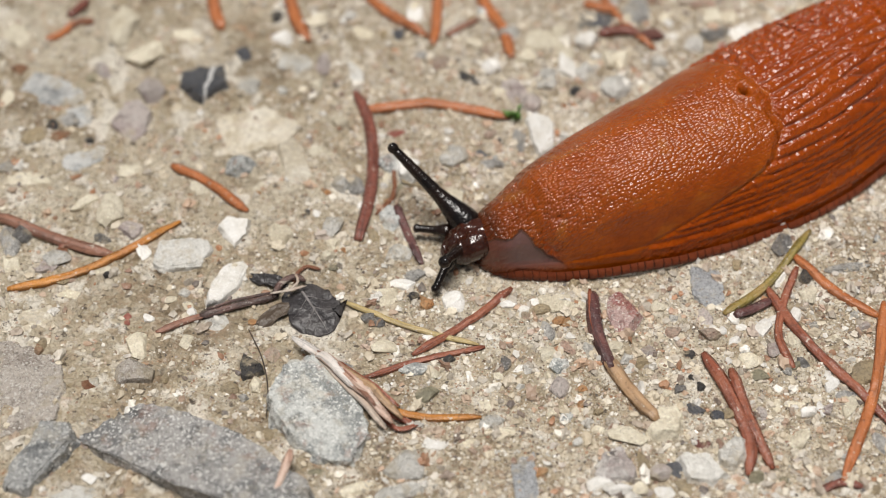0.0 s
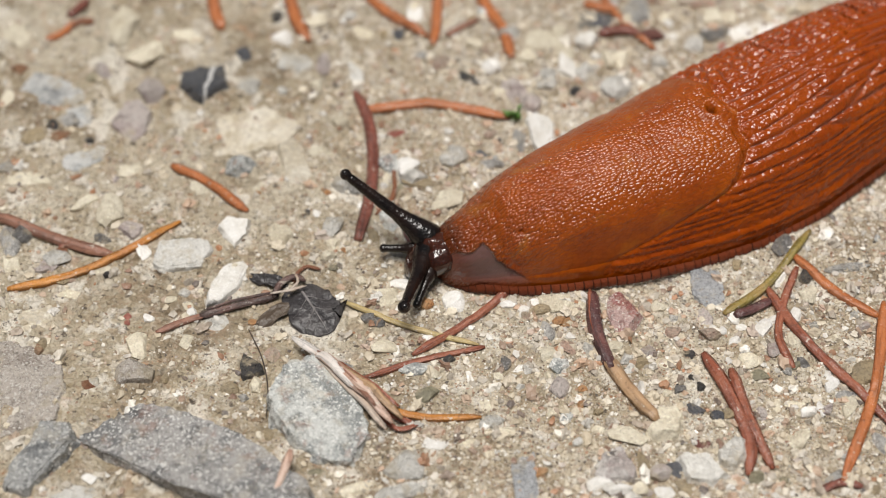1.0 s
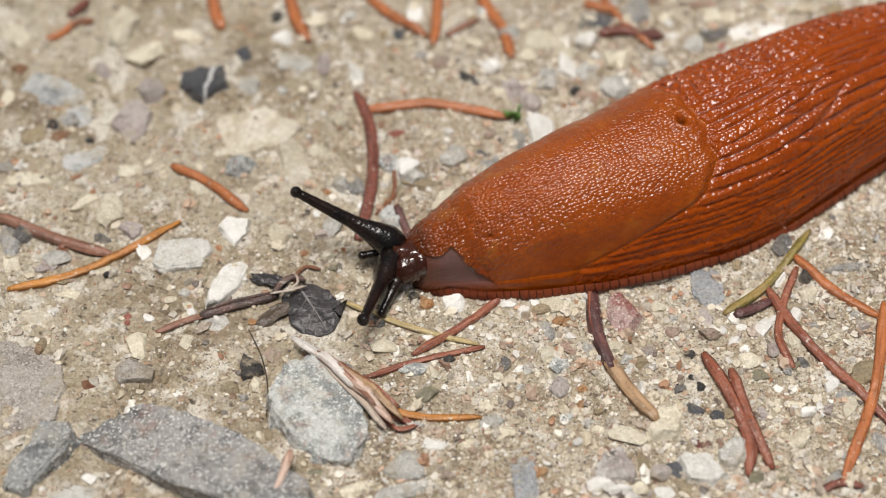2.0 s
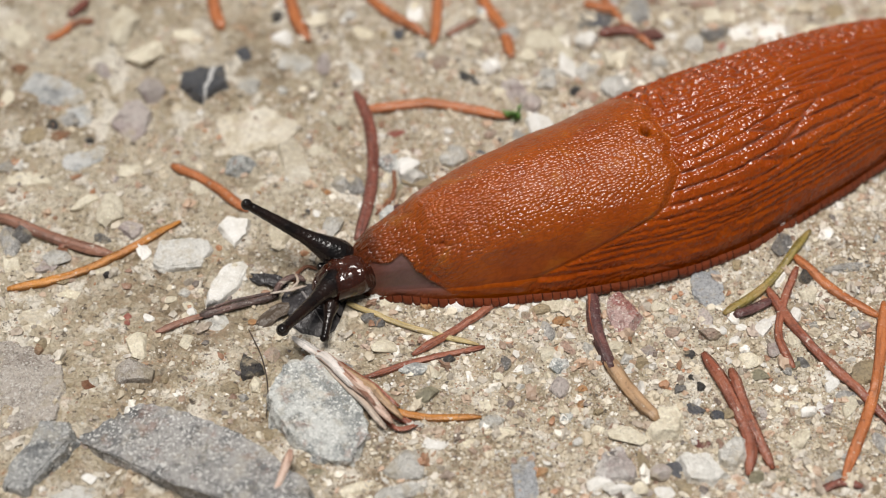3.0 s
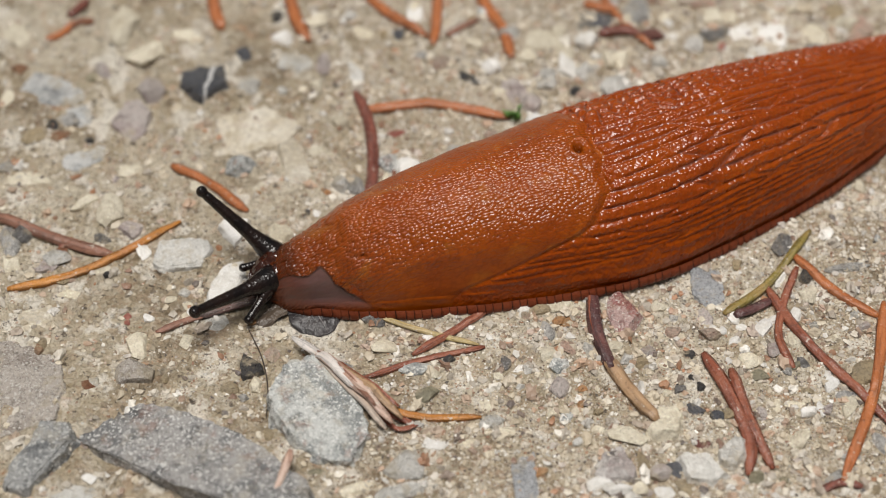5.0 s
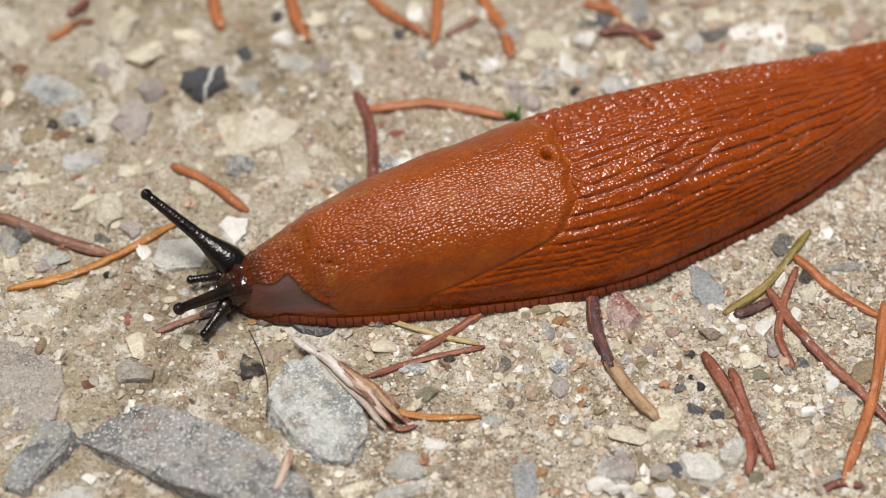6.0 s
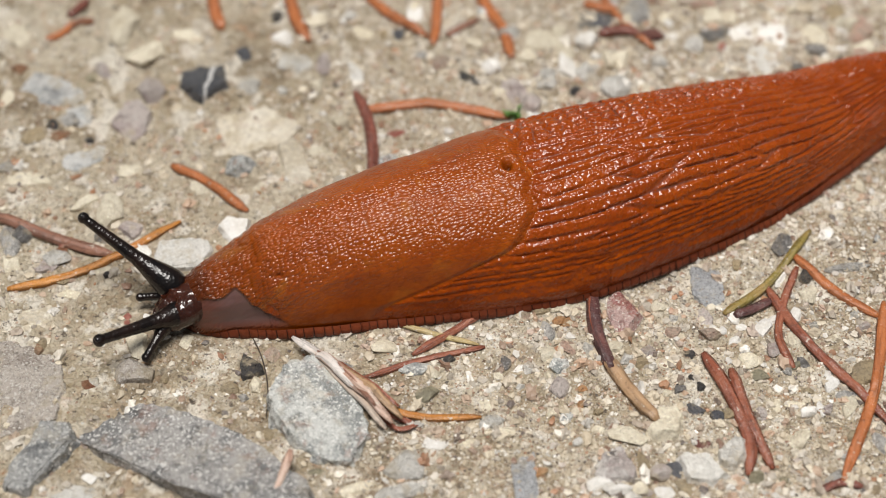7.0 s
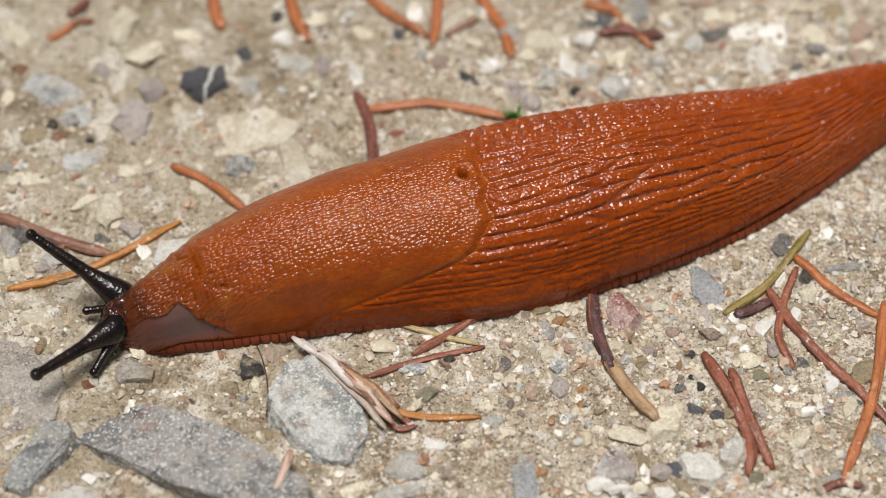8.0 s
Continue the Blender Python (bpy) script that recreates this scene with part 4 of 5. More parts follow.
pebble(-48.4, 25.9, 10.0, 5.2, 0.5, 160, "mottled")
pebble(-44.6, 21.4, 5.0, 4.0, 0.5, 121, "mottled")
pebble(-46.7, 19.4, 1.9, 1.5, 0.46, 128, "dark")
pebble(-44.8, 20.3, 3.5, 2.5, 0.64, -15, "grey")
pebble(-20.1, 34.3, 3.6, 2.5, 0.64, 162, "white")
pebble(-18.8, 30.5, 5.6, 4.3, 0.3, -4, "pale")
pebble(-25.0, 32.0, 2.5, 1.9, 0.48, 106, "slate")
pebble(-23.8, 26.3, 3.1, 2.6, 0.66, -30, "pale")
pebble(-52.9, 23.5, 3.1, 1.8, 0.46, 105, "cream")
pebble(-35.5, 25.1, 2.6, 1.7, 0.44, 104, "pale")
pebble(-10.9, 28.4, 4.0, 1.7, 0.4, 104, "limestone")
pebble(-14.8, 30.2, 4.0, 1.9, 0.48, 98, "mauve")
pebble(-3.5, 39.0, 4.8, 2.1, 0.53, 95, "white")
pebble(-10.2, 35.3, 3.1, 1.8, 0.46, 159, "cream")
pebble(-5.6, 35.1, 2.1, 1.7, 0.42, 95, "slate")
pebble(0.9, 13.5, 3.8, 3.1, 0.78, 159, "pale")
pebble(-0.3, 29.6, 2.5, 2.2, 0.55, -0, "pink")
pebble(-5.7, 18.0, 2.7, 1.3, 0.32, -172, "red")
pebble(2.8, 27.4, 3.9, 1.8, 0.45, 172, "dark")
pebble(-2.7, 31.5, 2.1, 1.3, 0.32, -0, "grey")
pebble(12.4, 34.1, 5.4, 3.7, 0.94, 3, "cream")
pebble(15.3, 28.7, 5.6, 2.8, 0.71, 101, "white")
pebble(12.8, 28.0, 3.0, 2.2, 0.57, 83, "pale")
pebble(21.8, 30.2, 4.0, 2.9, 0.74, 80, "cream")
pebble(21.1, 25.3, 3.8, 3.2, 0.81, 57, "pale")
pebble(8.7, 24.7, 4.3, 3.2, 0.82, 85, "mauve")
pebble(9.0, 16.8, 5.0, 2.1, 0.53, 94, "grey")
pebble(16.0, 24.7, 2.1, 1.5, 0.38, 83, "dark")
pebble(17.6, 24.1, 2.8, 2.1, 0.53, 157, "pink")
pebble(24.7, 25.0, 2.0, 1.4, 0.35, 80, "cream")
pebble(31.4, 25.3, 2.0, 1.5, 0.40, 20, "white")
pebble(20.1, 37.9, 5.7, 3.6, 0.28, 2, "slate")
pebble(24.8, 39.3, 4.7, 3.8, 0.98, 67, "grey")
pebble(33.9, 35.3, 4.4, 2.4, 0.60, -167, "darkgrey")
pebble(34.7, 33.0, 1.4, 1.0, 0.26, 75, "red")
pebble(32.2, 41.0, 5.1, 1.9, 0.49, 1, "pink")
pebble(28.3, 38.8, 3.2, 1.3, 0.34, -125, "cream")
pebble(39.4, 31.7, 8.1, 4.4, 0.35, 85, "limestone")
pebble(52.5, 36.9, 5.9, 3.5, 0.90, 75, "pink")
pebble(52.0, 31.4, 3.9, 2.2, 0.57, 75, "pink")
pebble(47.3, 32.7, 6.5, 1.5, 0.37, 1, "white")
pebble(43.8, 29.6, 1.6, 1.2, 0.31, 24, "darkgrey")
pebble(41.9, 26.3, 4.3, 2.9, 0.23, 6, "grey")
pebble(36.2, 38.4, 3.2, 2.5, 0.64, 64, "cream")
pebble(50.0, 39.5, 3.0, 2.2, 0.57, 21, "tan")
pebble(-38.3, 5.3, 4.6, 3.1, 0.79, 103, "cream")
pebble(-41.3, 6.5, 3.6, 1.7, 0.43, -143, "cream")
pebble(-33.8, -0.6, 3.4, 1.7, 0.43, 104, "white")
pebble(-35.5, 2.6, 2.6, 2.1, 0.53, -25, "mauve")
pebble(-38.5, 1.3, 2.3, 1.6, 0.42, -12, "darkgrey")
pebble(-48.3, -2.2, 3.6, 2.6, 0.4, -100, "cream")
pebble(-44.4, -2.7, 2.9, 1.9, 0.48, -9, "mauve")
pebble(-49.2, 0.9, 5.1, 2.8, 0.72, 104, "grey")
pebble(-45.5, 1.8, 2.9, 1.5, 0.38, 147, "tan")
pebble(-43.0, -0.2, 1.5, 1.0, 0.26, -10, "rust")
pebble(-45.0, 19.9, 1.4, 1.1, 0.29, -37, "red")
pebble(-34.4, -10.5, 0.9, 0.7, 0.19, -41, "red")
pebble(-32.2, -10.1, 1.5, 1.2, 0.30, 128, "white")
pebble(-18.7, 1.8, 3.5, 2.7, 0.68, 134, "cream")
pebble(-12.5, 3.1, 3.4, 2.4, 0.62, 96, "pale")
pebble(-12.3, 0.4, 1.8, 1.5, 0.39, 107, "cream")
pebble(-6.1, 4.1, 3.9, 2.6, 0.66, 96, "granite")
pebble(-10.1, 9.3, 2.8, 2.0, 0.51, 95, "grey")
pebble(-9.5, 6.5, 1.6, 0.8, 0.21, -105, "white")
pebble(-7.8, 7.6, 0.9, 0.7, 0.18, 97, "white")
pebble(-4.1, 11.9, 3.5, 3.0, 0.77, -138, "white")
pebble(-6.2, 13.1, 2.9, 2.0, 0.52, 93, "pale")
pebble(-6.7, 10.4, 2.3, 1.2, 0.30, 96, "cream")
pebble(-3.2, 9.7, 4.1, 2.1, 0.53, -0, "tan")
pebble(0.7, 7.2, 4.8, 2.5, 0.63, -161, "cream")
pebble(-5.0, -0.7, 2.9, 2.1, 0.53, -2, "pale")
pebble(-4.3, -5.3, 3.8, 1.9, 0.48, -173, "white")
pebble(-6.2, -7.2, 3.5, 2.7, 0.69, 94, "cream")
pebble(-2.1, -7.6, 1.3, 1.0, 0.26, 92, "orange")
pebble(1.3, -8.1, 3.3, 2.6, 0.65, 114, "white")
pebble(-7.1, -10.8, 1.8, 1.2, 0.31, 158, "darkgrey")
pebble(-14.4, 5.1, 1.3, 1.0, 0.24, 124, "white")
pebble(-15.4, 5.2, 0.9, 0.7, 0.18, 98, "dark")
pebble(-13.6, 8.4, 1.4, 1.0, 0.25, 151, "orange")
pebble(-7.9, 1.6, 2.6, 1.4, 0.36, 107, "tan")
pebble(-2.9, -4.0, 3.4, 1.7, 0.44, -165, "grey")
pebble(-20.7, -10.5, 1.1, 1.0, 0.24, -36, "orange")
pebble(4.5, 14.4, 2.0, 1.2, 0.32, 143, "slate")
pebble(5.7, 12.6, 2.9, 1.5, 0.37, 0, "grey")
pebble(-19.7, -4.8, 1.6, 0.9, 0.24, 147, "grey")
pebble(-32.9, -13.6, 4.0, 2.6, 0.67, -89, "cream")
pebble(-32.6, -17.6, 4.3, 3.3, 0.84, -18, "clay")
pebble(-37.7, -32.2, 6.9, 2.6, 0.21, 167, "pale")
pebble(-36.0, -30.5, 1.7, 1.1, 0.28, 141, "white")
pebble(-40.5, -29.2, 1.5, 0.9, 0.23, -87, "cream")
pebble(-40.9, -31.2, 1.7, 0.9, 0.24, -171, "pink")
pebble(-43.6, -31.4, 2.6, 1.0, 0.26, 108, "rust")
pebble(-26.5, -31.8, 1.6, 1.0, 0.26, 105, "grey")
pebble(-32.0, -30.2, 1.2, 1.0, 0.25, 136, "tan")
pebble(-37.4, -18.8, 2.2, 1.4, 0.35, -161, "rust")
pebble(-17.8, -25.3, 2.7, 1.8, 0.45, -100, "tan")
pebble(-22.1, -17.6, 1.3, 1.1, 0.27, 121, "cream")
pebble(-18.4, -15.1, 2.1, 1.7, 0.44, 118, "pink")
pebble(-22.7, -19.4, 2.2, 1.8, 0.46, -27, "tan")
pebble(-19.7, -18.8, 1.9, 1.6, 0.41, 115, "cream")
pebble(-21.0, -20.4, 1.6, 1.3, 0.33, -23, "grey")
pebble(-10.5, -16.6, 4.1, 1.5, 0.38, 143, "grey")
pebble(-1.6, -20.3, 2.7, 2.4, 0.60, -6, "olive")
pebble(-3.0, -16.9, 3.4, 1.9, 0.48, -173, "granite")
pebble(-6.3, -14.2, 3.2, 1.8, 0.45, -1, "cream")
pebble(0.4, -15.5, 1.8, 1.5, 0.38, 0, "dark")
pebble(-1.0, -17.5, 1.6, 1.2, 0.31, -1, "cream")
pebble(-8.8, -31.8, 3.3, 1.6, 0.40, -157, "cream")
pebble(-4.1, -32.4, 5.4, 1.9, 0.49, -162, "pale")
pebble(-10.9, -20.0, 1.0, 0.9, 0.23, 131, "tan")
pebble(5.2, -23.8, 3.0, 1.7, 0.45, -158, "pale")
pebble(4.4, -21.3, 3.0, 2.3, 0.18, 163, "cream")
pebble(12.2, -19.4, 2.6, 2.1, 0.55, 77, "mauve")
pebble(12.4, -16.3, 2.3, 2.0, 0.51, 29, "granite")
pebble(11.3, -14.7, 2.6, 1.8, 0.45, -141, "cream")
pebble(13.4, -14.2, 2.0, 1.2, 0.32, 121, "pink")
pebble(7.2, -8.1, 1.8, 1.4, 0.35, 144, "white")
pebble(10.2, -7.7, 1.4, 1.1, 0.27, 6, "white")
pebble(9.2, -6.4, 1.7, 0.9, 0.22, 1, "cream")
pebble(10.6, -9.0, 2.2, 1.4, 0.36, 2, "tan")
pebble(12.7, -10.5, 1.5, 1.3, 0.33, 43, "orange")
pebble(11.4, -11.7, 2.5, 1.2, 0.30, 108, "grey")
pebble(15.6, -14.2, 2.3, 1.1, 0.28, 92, "pale")
pebble(19.6, -9.8, 5.4, 4.1, 1.04, 97, "redgranite")
pebble(18.6, -13.9, 2.3, 1.8, 0.47, 72, "cream")
pebble(22.0, -14.3, 1.8, 1.5, 0.37, 36, "mauve")
pebble(20.0, -16.6, 1.6, 1.3, 0.34, 25, "pale")
pebble(20.6, -28.8, 3.1, 1.5, 0.38, 99, "tan")
pebble(19.1, -25.2, 4.1, 2.2, 0.55, 168, "cream")
pebble(10.1, -30.0, 1.5, 1.3, 0.32, 37, "orange")
pebble(13.0, -23.1, 1.7, 1.4, 0.36, 20, "granite")
pebble(8.2, -16.9, 1.7, 1.2, 0.31, 3, "white")
pebble(6.7, -15.9, 2.2, 1.1, 0.28, 95, "darkgrey")
pebble(28.5, -9.8, 2.9, 1.9, 0.50, 87, "mauve")
pebble(23.8, -29.5, 2.9, 2.1, 0.52, 134, "slate")
pebble(26.6, -26.4, 2.7, 1.1, 0.29, 168, "darkred")
pebble(26.5, -22.3, 2.4, 1.4, 0.36, 138, "slate")
pebble(28.6, -23.0, 2.0, 1.3, 0.33, 6, "slate")
pebble(34.8, -11.2, 2.5, 1.9, 0.50, 64, "white")
pebble(31.7, -9.9, 1.7, 1.4, 0.36, 136, "white")
pebble(32.5, -10.9, 1.5, 1.0, 0.26, 10, "white")
pebble(35.9, -10.3, 2.1, 1.1, 0.28, -115, "white")
pebble(38.7, -9.3, 2.5, 1.6, 0.40, 91, "white")
pebble(40.3, -6.9, 3.1, 2.3, 0.59, 66, "cream")
pebble(37.9, -13.2, 2.7, 1.9, 0.48, 90, "cream")
pebble(37.6, -4.2, 3.3, 1.0, 0.26, -115, "white")
pebble(38.3, 0.1, 3.8, 2.5, 0.63, 82, "darkgrey")
pebble(40.3, -4.4, 2.1, 1.7, 0.43, 35, "dark")
pebble(35.5, -14.3, 2.0, 1.6, 0.41, 59, "mauve")
pebble(31.5, -12.9, 1.5, 1.1, 0.28, 13, "white")
pebble(25.3, -18.9, 1.5, 1.0, 0.26, -126, "dark")
pebble(26.5, -14.8, 1.4, 1.1, 0.27, 19, "dark")
pebble(24.9, -11.9, 2.1, 1.6, 0.42, 15, "pink")
pebble(36.9, -25.9, 3.2, 2.0, 0.51, -135, "cream")
pebble(42.5, -21.8, 3.0, 1.7, 0.42, -113, "cream")
pebble(39.5, -22.1, 2.1, 1.1, 0.28, 92, "white")
pebble(42.8, -20.3, 2.7, 1.3, 0.34, 176, "grey")
pebble(41.1, -18.8, 2.1, 1.6, 0.41, 42, "white")
pebble(44.9, -17.4, 4.1, 2.4, 0.60, -121, "tan")
pebble(40.2, -22.2, 2.2, 1.4, 0.36, -144, "mauve")
pebble(37.0, -21.3, 2.5, 1.0, 0.27, 2, "cream")
pebble(35.2, -21.3, 1.9, 1.0, 0.25, 86, "cream")
pebble(41.6, -27.7, 3.5, 1.4, 0.36, 155, "grey")
pebble(40.0, -30.2, 2.8, 1.3, 0.32, -135, "grey")
pebble(43.8, -31.8, 1.9, 1.0, 0.26, -98, "tan")
pebble(24.7, -31.8, 2.6, 1.5, 0.39, 127, "tan")
pebble(22.6, -32.2, 2.4, 1.7, 0.43, 7, "white")
pebble(45.2, -26.2, 2.6, 1.4, 0.35, 100, "grey")
pebble(38.6, -19.4, 1.8, 1.0, 0.27, 5, "tan")
pebble(32.9, -15.7, 2.4, 2.0, 0.52, -177, "cream")
pebble(33.8, -17.6, 2.1, 1.7, 0.43, 29, "olive")
pebble(29.6, -16.9, 1.4, 1.1, 0.29, 46, "pink")
pebble(36.8, -17.2, 1.4, 1.1, 0.29, 45, "grey")
pebble(44.9, -9.6, 1.4, 1.1, 0.28, 28, "pale")
pebble(41.8, -7.1, 1.3, 1.1, 0.27, 113, "white")
pebble(33.8, -6.4, 3.0, 1.2, 0.30, -153, "cream")
pebble(43.9, 0.9, 1.6, 0.5, 0.14, -126, "dark")
pebble(45.5, -3.2, 5.8, 1.4, 0.12, -173, "grey")
pebble(14.0, -8.4, 3.7, 2.0, 0.16, 1, "cream")
pebble(21.5, -8.4, 1.5, 1.3, 0.32, 26, "tan")
pebble(46.1, -15.7, 1.2, 0.9, 0.23, 21, "cream")
pebble(29.9, -22.7, 1.9, 1.5, 0.39, 56, "tan")
pebble(24.0, -15.7, 2.4, 1.9, 0.16, 8, "cream")
pebble(16.2, -24.5, 1.5, 0.9, 0.23, 167, "cream")
pebble(5.8, -18.0, 1.2, 0.9, 0.24, 3, "cream")
pebble(14.6, -21.3, 1.3, 0.9, 0.22, 94, "orange")
pebble(30.9, -19.4, 1.7, 1.4, 0.36, 33, "olive")
pebble(33.2, -22.7, 2.0, 1.3, 0.32, 77, "mauve")
pebble(-27.1, -10.0, 1.5, 1.2, 0.30, -17, "pale")
pebble(-24.6, -10.8, 4.3, 3.0, 0.24, 131, "pale")
pebble(-30.1, -7.2, 1.5, 1.0, 0.25, -7, "cream")
pebble(-28.4, -6.4, 1.6, 1.1, 0.29, -8, "pale")
pebble(-41.7, -4.8, 1.9, 0.9, 0.22, -3, "pink")
pebble(12.5, -7.8, 3.7, 2.4, 0.38, 2, "cream")
pebble(9.0, -9.8, 1.2, 0.9, 0.39, 2, "pink")
pebble(13.3, -10.5, 2.8, 1.6, 0.25, 1, "orange")
pebble(9.0, -17.0, 1.5, 1.3, 0.54, 135, "white")
pebble(11.2, -17.8, 1.4, 1.2, 0.50, 4, "cream")
pebble(6.8, -24.9, 2.4, 1.5, 0.25, 166, "cream")
pebble(11.3, -22.5, 1.4, 1.2, 0.50, 83, "cream")
pebble(19.7, -15.5, 1.7, 1.4, 0.60, 75, "pale")
pebble(21.2, -16.3, 1.7, 1.4, 0.59, 73, "tan")
pebble(23.6, -8.4, 2.2, 1.6, 0.66, 4, "cream")
pebble(28.8, -12.2, 2.5, 1.8, 0.77, 7, "pink")
pebble(30.3, -11.7, 1.4, 1.0, 0.41, 79, "white")
pebble(27.2, -19.4, 1.3, 1.1, 0.45, 75, "dark")
pebble(25.1, -19.7, 1.5, 1.2, 0.50, 76, "darkgrey")
pebble(26.4, -18.4, 1.0, 0.8, 0.35, 76, "dark")
pebble(38.4, -22.5, 2.1, 1.4, 0.57, 20, "white")
pebble(22.2, -30.1, 2.4, 2.0, 0.85, 10, "mauve")
pebble(31.9, -30.5, 1.8, 1.5, 0.64, 29, "olive")
pebble(16.1, -31.2, 2.9, 1.6, 0.68, 2, "white")
pebble(17.8, -32.1, 3.4, 1.7, 0.73, 1, "white")
pebble(19.8, -31.9, 1.7, 1.5, 0.62, 22, "cream")
pebble(21.6, -31.0, 0.9, 0.8, 0.33, 14, "darkred")
pebble(2.4, -26.6, 1.8, 1.5, 0.25, 2, "cream")
pebble(17.9, -11.7, 1.1, 0.9, 0.39, 72, "white")
pebble(23.6, -20.3, 1.1, 0.9, 0.39, 27, "cream")
pebble(25.1, -9.7, 1.3, 1.1, 0.45, 70, "pale")
pebble(32.5, -14.7, 1.2, 1.1, 0.44, 64, "pale")
pebble(40.3, -11.3, 1.5, 1.3, 0.53, 49, "pale")
pebble(42.5, -12.8, 1.3, 1.1, 0.47, 43, "cream")
pebble(45.8, -11.3, 1.4, 1.2, 0.50, 61, "mauve")
pebble(40.9, -15.8, 1.1, 1.0, 0.41, 35, "cream")
pebble(30.6, -15.8, 1.1, 0.8, 0.35, 74, "white")
pebble(16.3, -22.4, 1.2, 1.0, 0.41, 70, "tan")
pebble(14.7, -19.5, 1.1, 0.9, 0.39, 22, "orange")
pebble(13.8, -26.0, 1.2, 1.0, 0.42, 23, "pale")
pebble(8.1, -19.5, 1.1, 0.9, 0.39, 14, "pale")
pebble(42.5, -25.3, 1.4, 1.2, 0.49, 39, "tan")
pebble(-1.8, -8.2, 1.5, 1.3, 0.53, -3, "orange")
pebble(-8.0, -10.2, 1.9, 1.2, 0.52, -1, "darkgrey")
pebble(-34.5, -9.7, 1.0, 0.8, 0.32, -10, "red")
pebble(-27.7, -13.2, 2.0, 1.8, 0.29, 117, "cream")
pebble(-13.2, -29.4, 2.3, 1.4, 0.22, -1, "olive")
pebble(-41.6, -31.7, 1.4, 1.1, 0.47, 115, "cream")
pebble(-25.2, -32.0, 0.8, 0.7, 0.28, -11, "orange")
pebble(-43.4, -14.5, 1.3, 1.1, 0.47, -42, "rust")
pebble(-45.3, -9.8, 5.4, 4.2, 0.3, -144, "chalk")
pebble(-0.8, -26.7, 2.9, 2.1, 0.33, -0, "white")
pebble(-4.3, -29.5, 4.6, 4.1, 0.66, -3, "pale")
pebble(-16.6, -4.6, 1.9, 1.1, 0.46, 164, "rust")
pebble(-12.9, -1.4, 1.9, 1.5, 0.62, -4, "cream")
pebble(-9.0, -5.0, 1.3, 1.1, 0.45, -7, "cream")
pebble(-28.2, -8.1, 1.5, 1.3, 0.20, -12, "cream")
pebble(-38.7, -3.3, 3.8, 2.1, 0.34, -3, "cream")
pebble(-41.4, -6.5, 2.5, 1.6, 0.25, -5, "cream")
pebble(-2.6, -24.2, 1.3, 1.1, 0.46, -2, "pale")
pebble(-1.8, -12.8, 1.0, 0.8, 0.35, -3, "white")
slab(-25.2, 18.6, 0.55, "chalk", [(-86, 3.9), (-75, 4.2), (-7, 7.2), (52, 5.7), (113, 2.5), (138, 3.7), (-135, 7.1)],
     "broad whitish slab of clay-smeared limestone")
slab(-17.1, 12.1, 0.5, "chalk", [(-141, 2.0), (-43, 3.8), (21, 1.3), (107, 4.4), (-166, 1.5)],
     "narrow whitish clay-smeared limestone slab")
pebble(-44.7, -3.4, 2.0, 1.5, 0.5, 10, "mauve")
pebble(-47.4, 1.8, 2.9, 2.2, 0.7, 60, "darkgrey")
pebble(-42.7, 0.2, 1.7, 1.0, 0.4, 15, "red")
pebble(-42.3, -4.9, 1.9, 1.3, 0.4, 0, "tan")
pebble(-37.4, -4.0, 1.2, 0.9, 0.4, 0, "dark")
pebble(-43.4, -1.6, 3.0, 2.2, 0.5, 30, "pale")
pebble(-29.7, -18.0, 1.6, 1.0, 0.3, 80, "tan")
pebble(-43.2, -14.0, 1.9, 1.2, 0.5, 80, "tan")
pebble(-48.8, 17.4, 3.0, 2.2, 0.5, 40, "tan")
pebble(-45.4, 17.6, 2.4, 1.5, 0.4, 10, "rust")
pebble(-41.8, 28.6, 2.8, 1.9, 0.4, 120, "mauve")
pebble(-52.2, 29.0, 2.2, 1.6, 0.5, 20, "rust")
pebble(-51.0, 12.6, 2.6, 2.0, 0.4, 70, "grey")
pebble(-40.2, 36.0, 6.6, 4.6, 1.2, 112, "cream")
pebble(-36.6, 30.9, 5.4, 3.2, 1.2, 32, "cream")
pebble(-23.7, 11.7, 3.4, 3.2, 1.26, -35, "granite")
pebble(-42.9, 14.0, 6.4, 3.6, 0.26, -150, "mottled")
pebble(-6.1, 12.7, 3.3, 2.7, 1.06, 93, "granite")
pebble(-3.4, 10.2, 3.3, 2.3, 0.93, -1, "pale")
pebble(-35.5, 24.8, 4.3, 3.1, 1.26, 120, "mauve")
pebble(-12.5, 19.7, 2.1, 2.0, 0.80, 123, "cream")
pebble(-15.5, 25.9, 2.2, 2.1, 0.82, 116, "cream")
pebble(-12.1, 9.2, 2.2, 2.1, 0.84, -17, "pale")
pebble(-21.3, 9.4, 2.0, 1.8, 0.28, -14, "cream")
pebble(-14.3, 14.8, 2.8, 1.8, 0.28, 160, "cream")
pebble(-28.5, 9.4, 3.9, 2.1, 0.34, -2, "cream")
pebble(-36.7, 12.1, 4.0, 2.2, 0.34, -3, "cream")
pebble(-48.3, 10.3, 4.6, 2.7, 0.42, -4, "cream")
pebble(-53.4, 35.0, 4.5, 3.9, 0.62, -37, "cream")
pebble(-32.2, 35.1, 3.6, 3.1, 0.49, -15, "cream")
pebble(-16.0, 36.9, 2.9, 2.5, 1.00, -8, "cream")
pebble(-11.7, 38.1, 2.5, 2.1, 0.86, 97, "pale")
pebble(3.9, 32.9, 2.2, 2.1, 0.85, 84, "cream")
pebble(6.0, 28.8, 2.6, 2.4, 0.95, 84, "white")
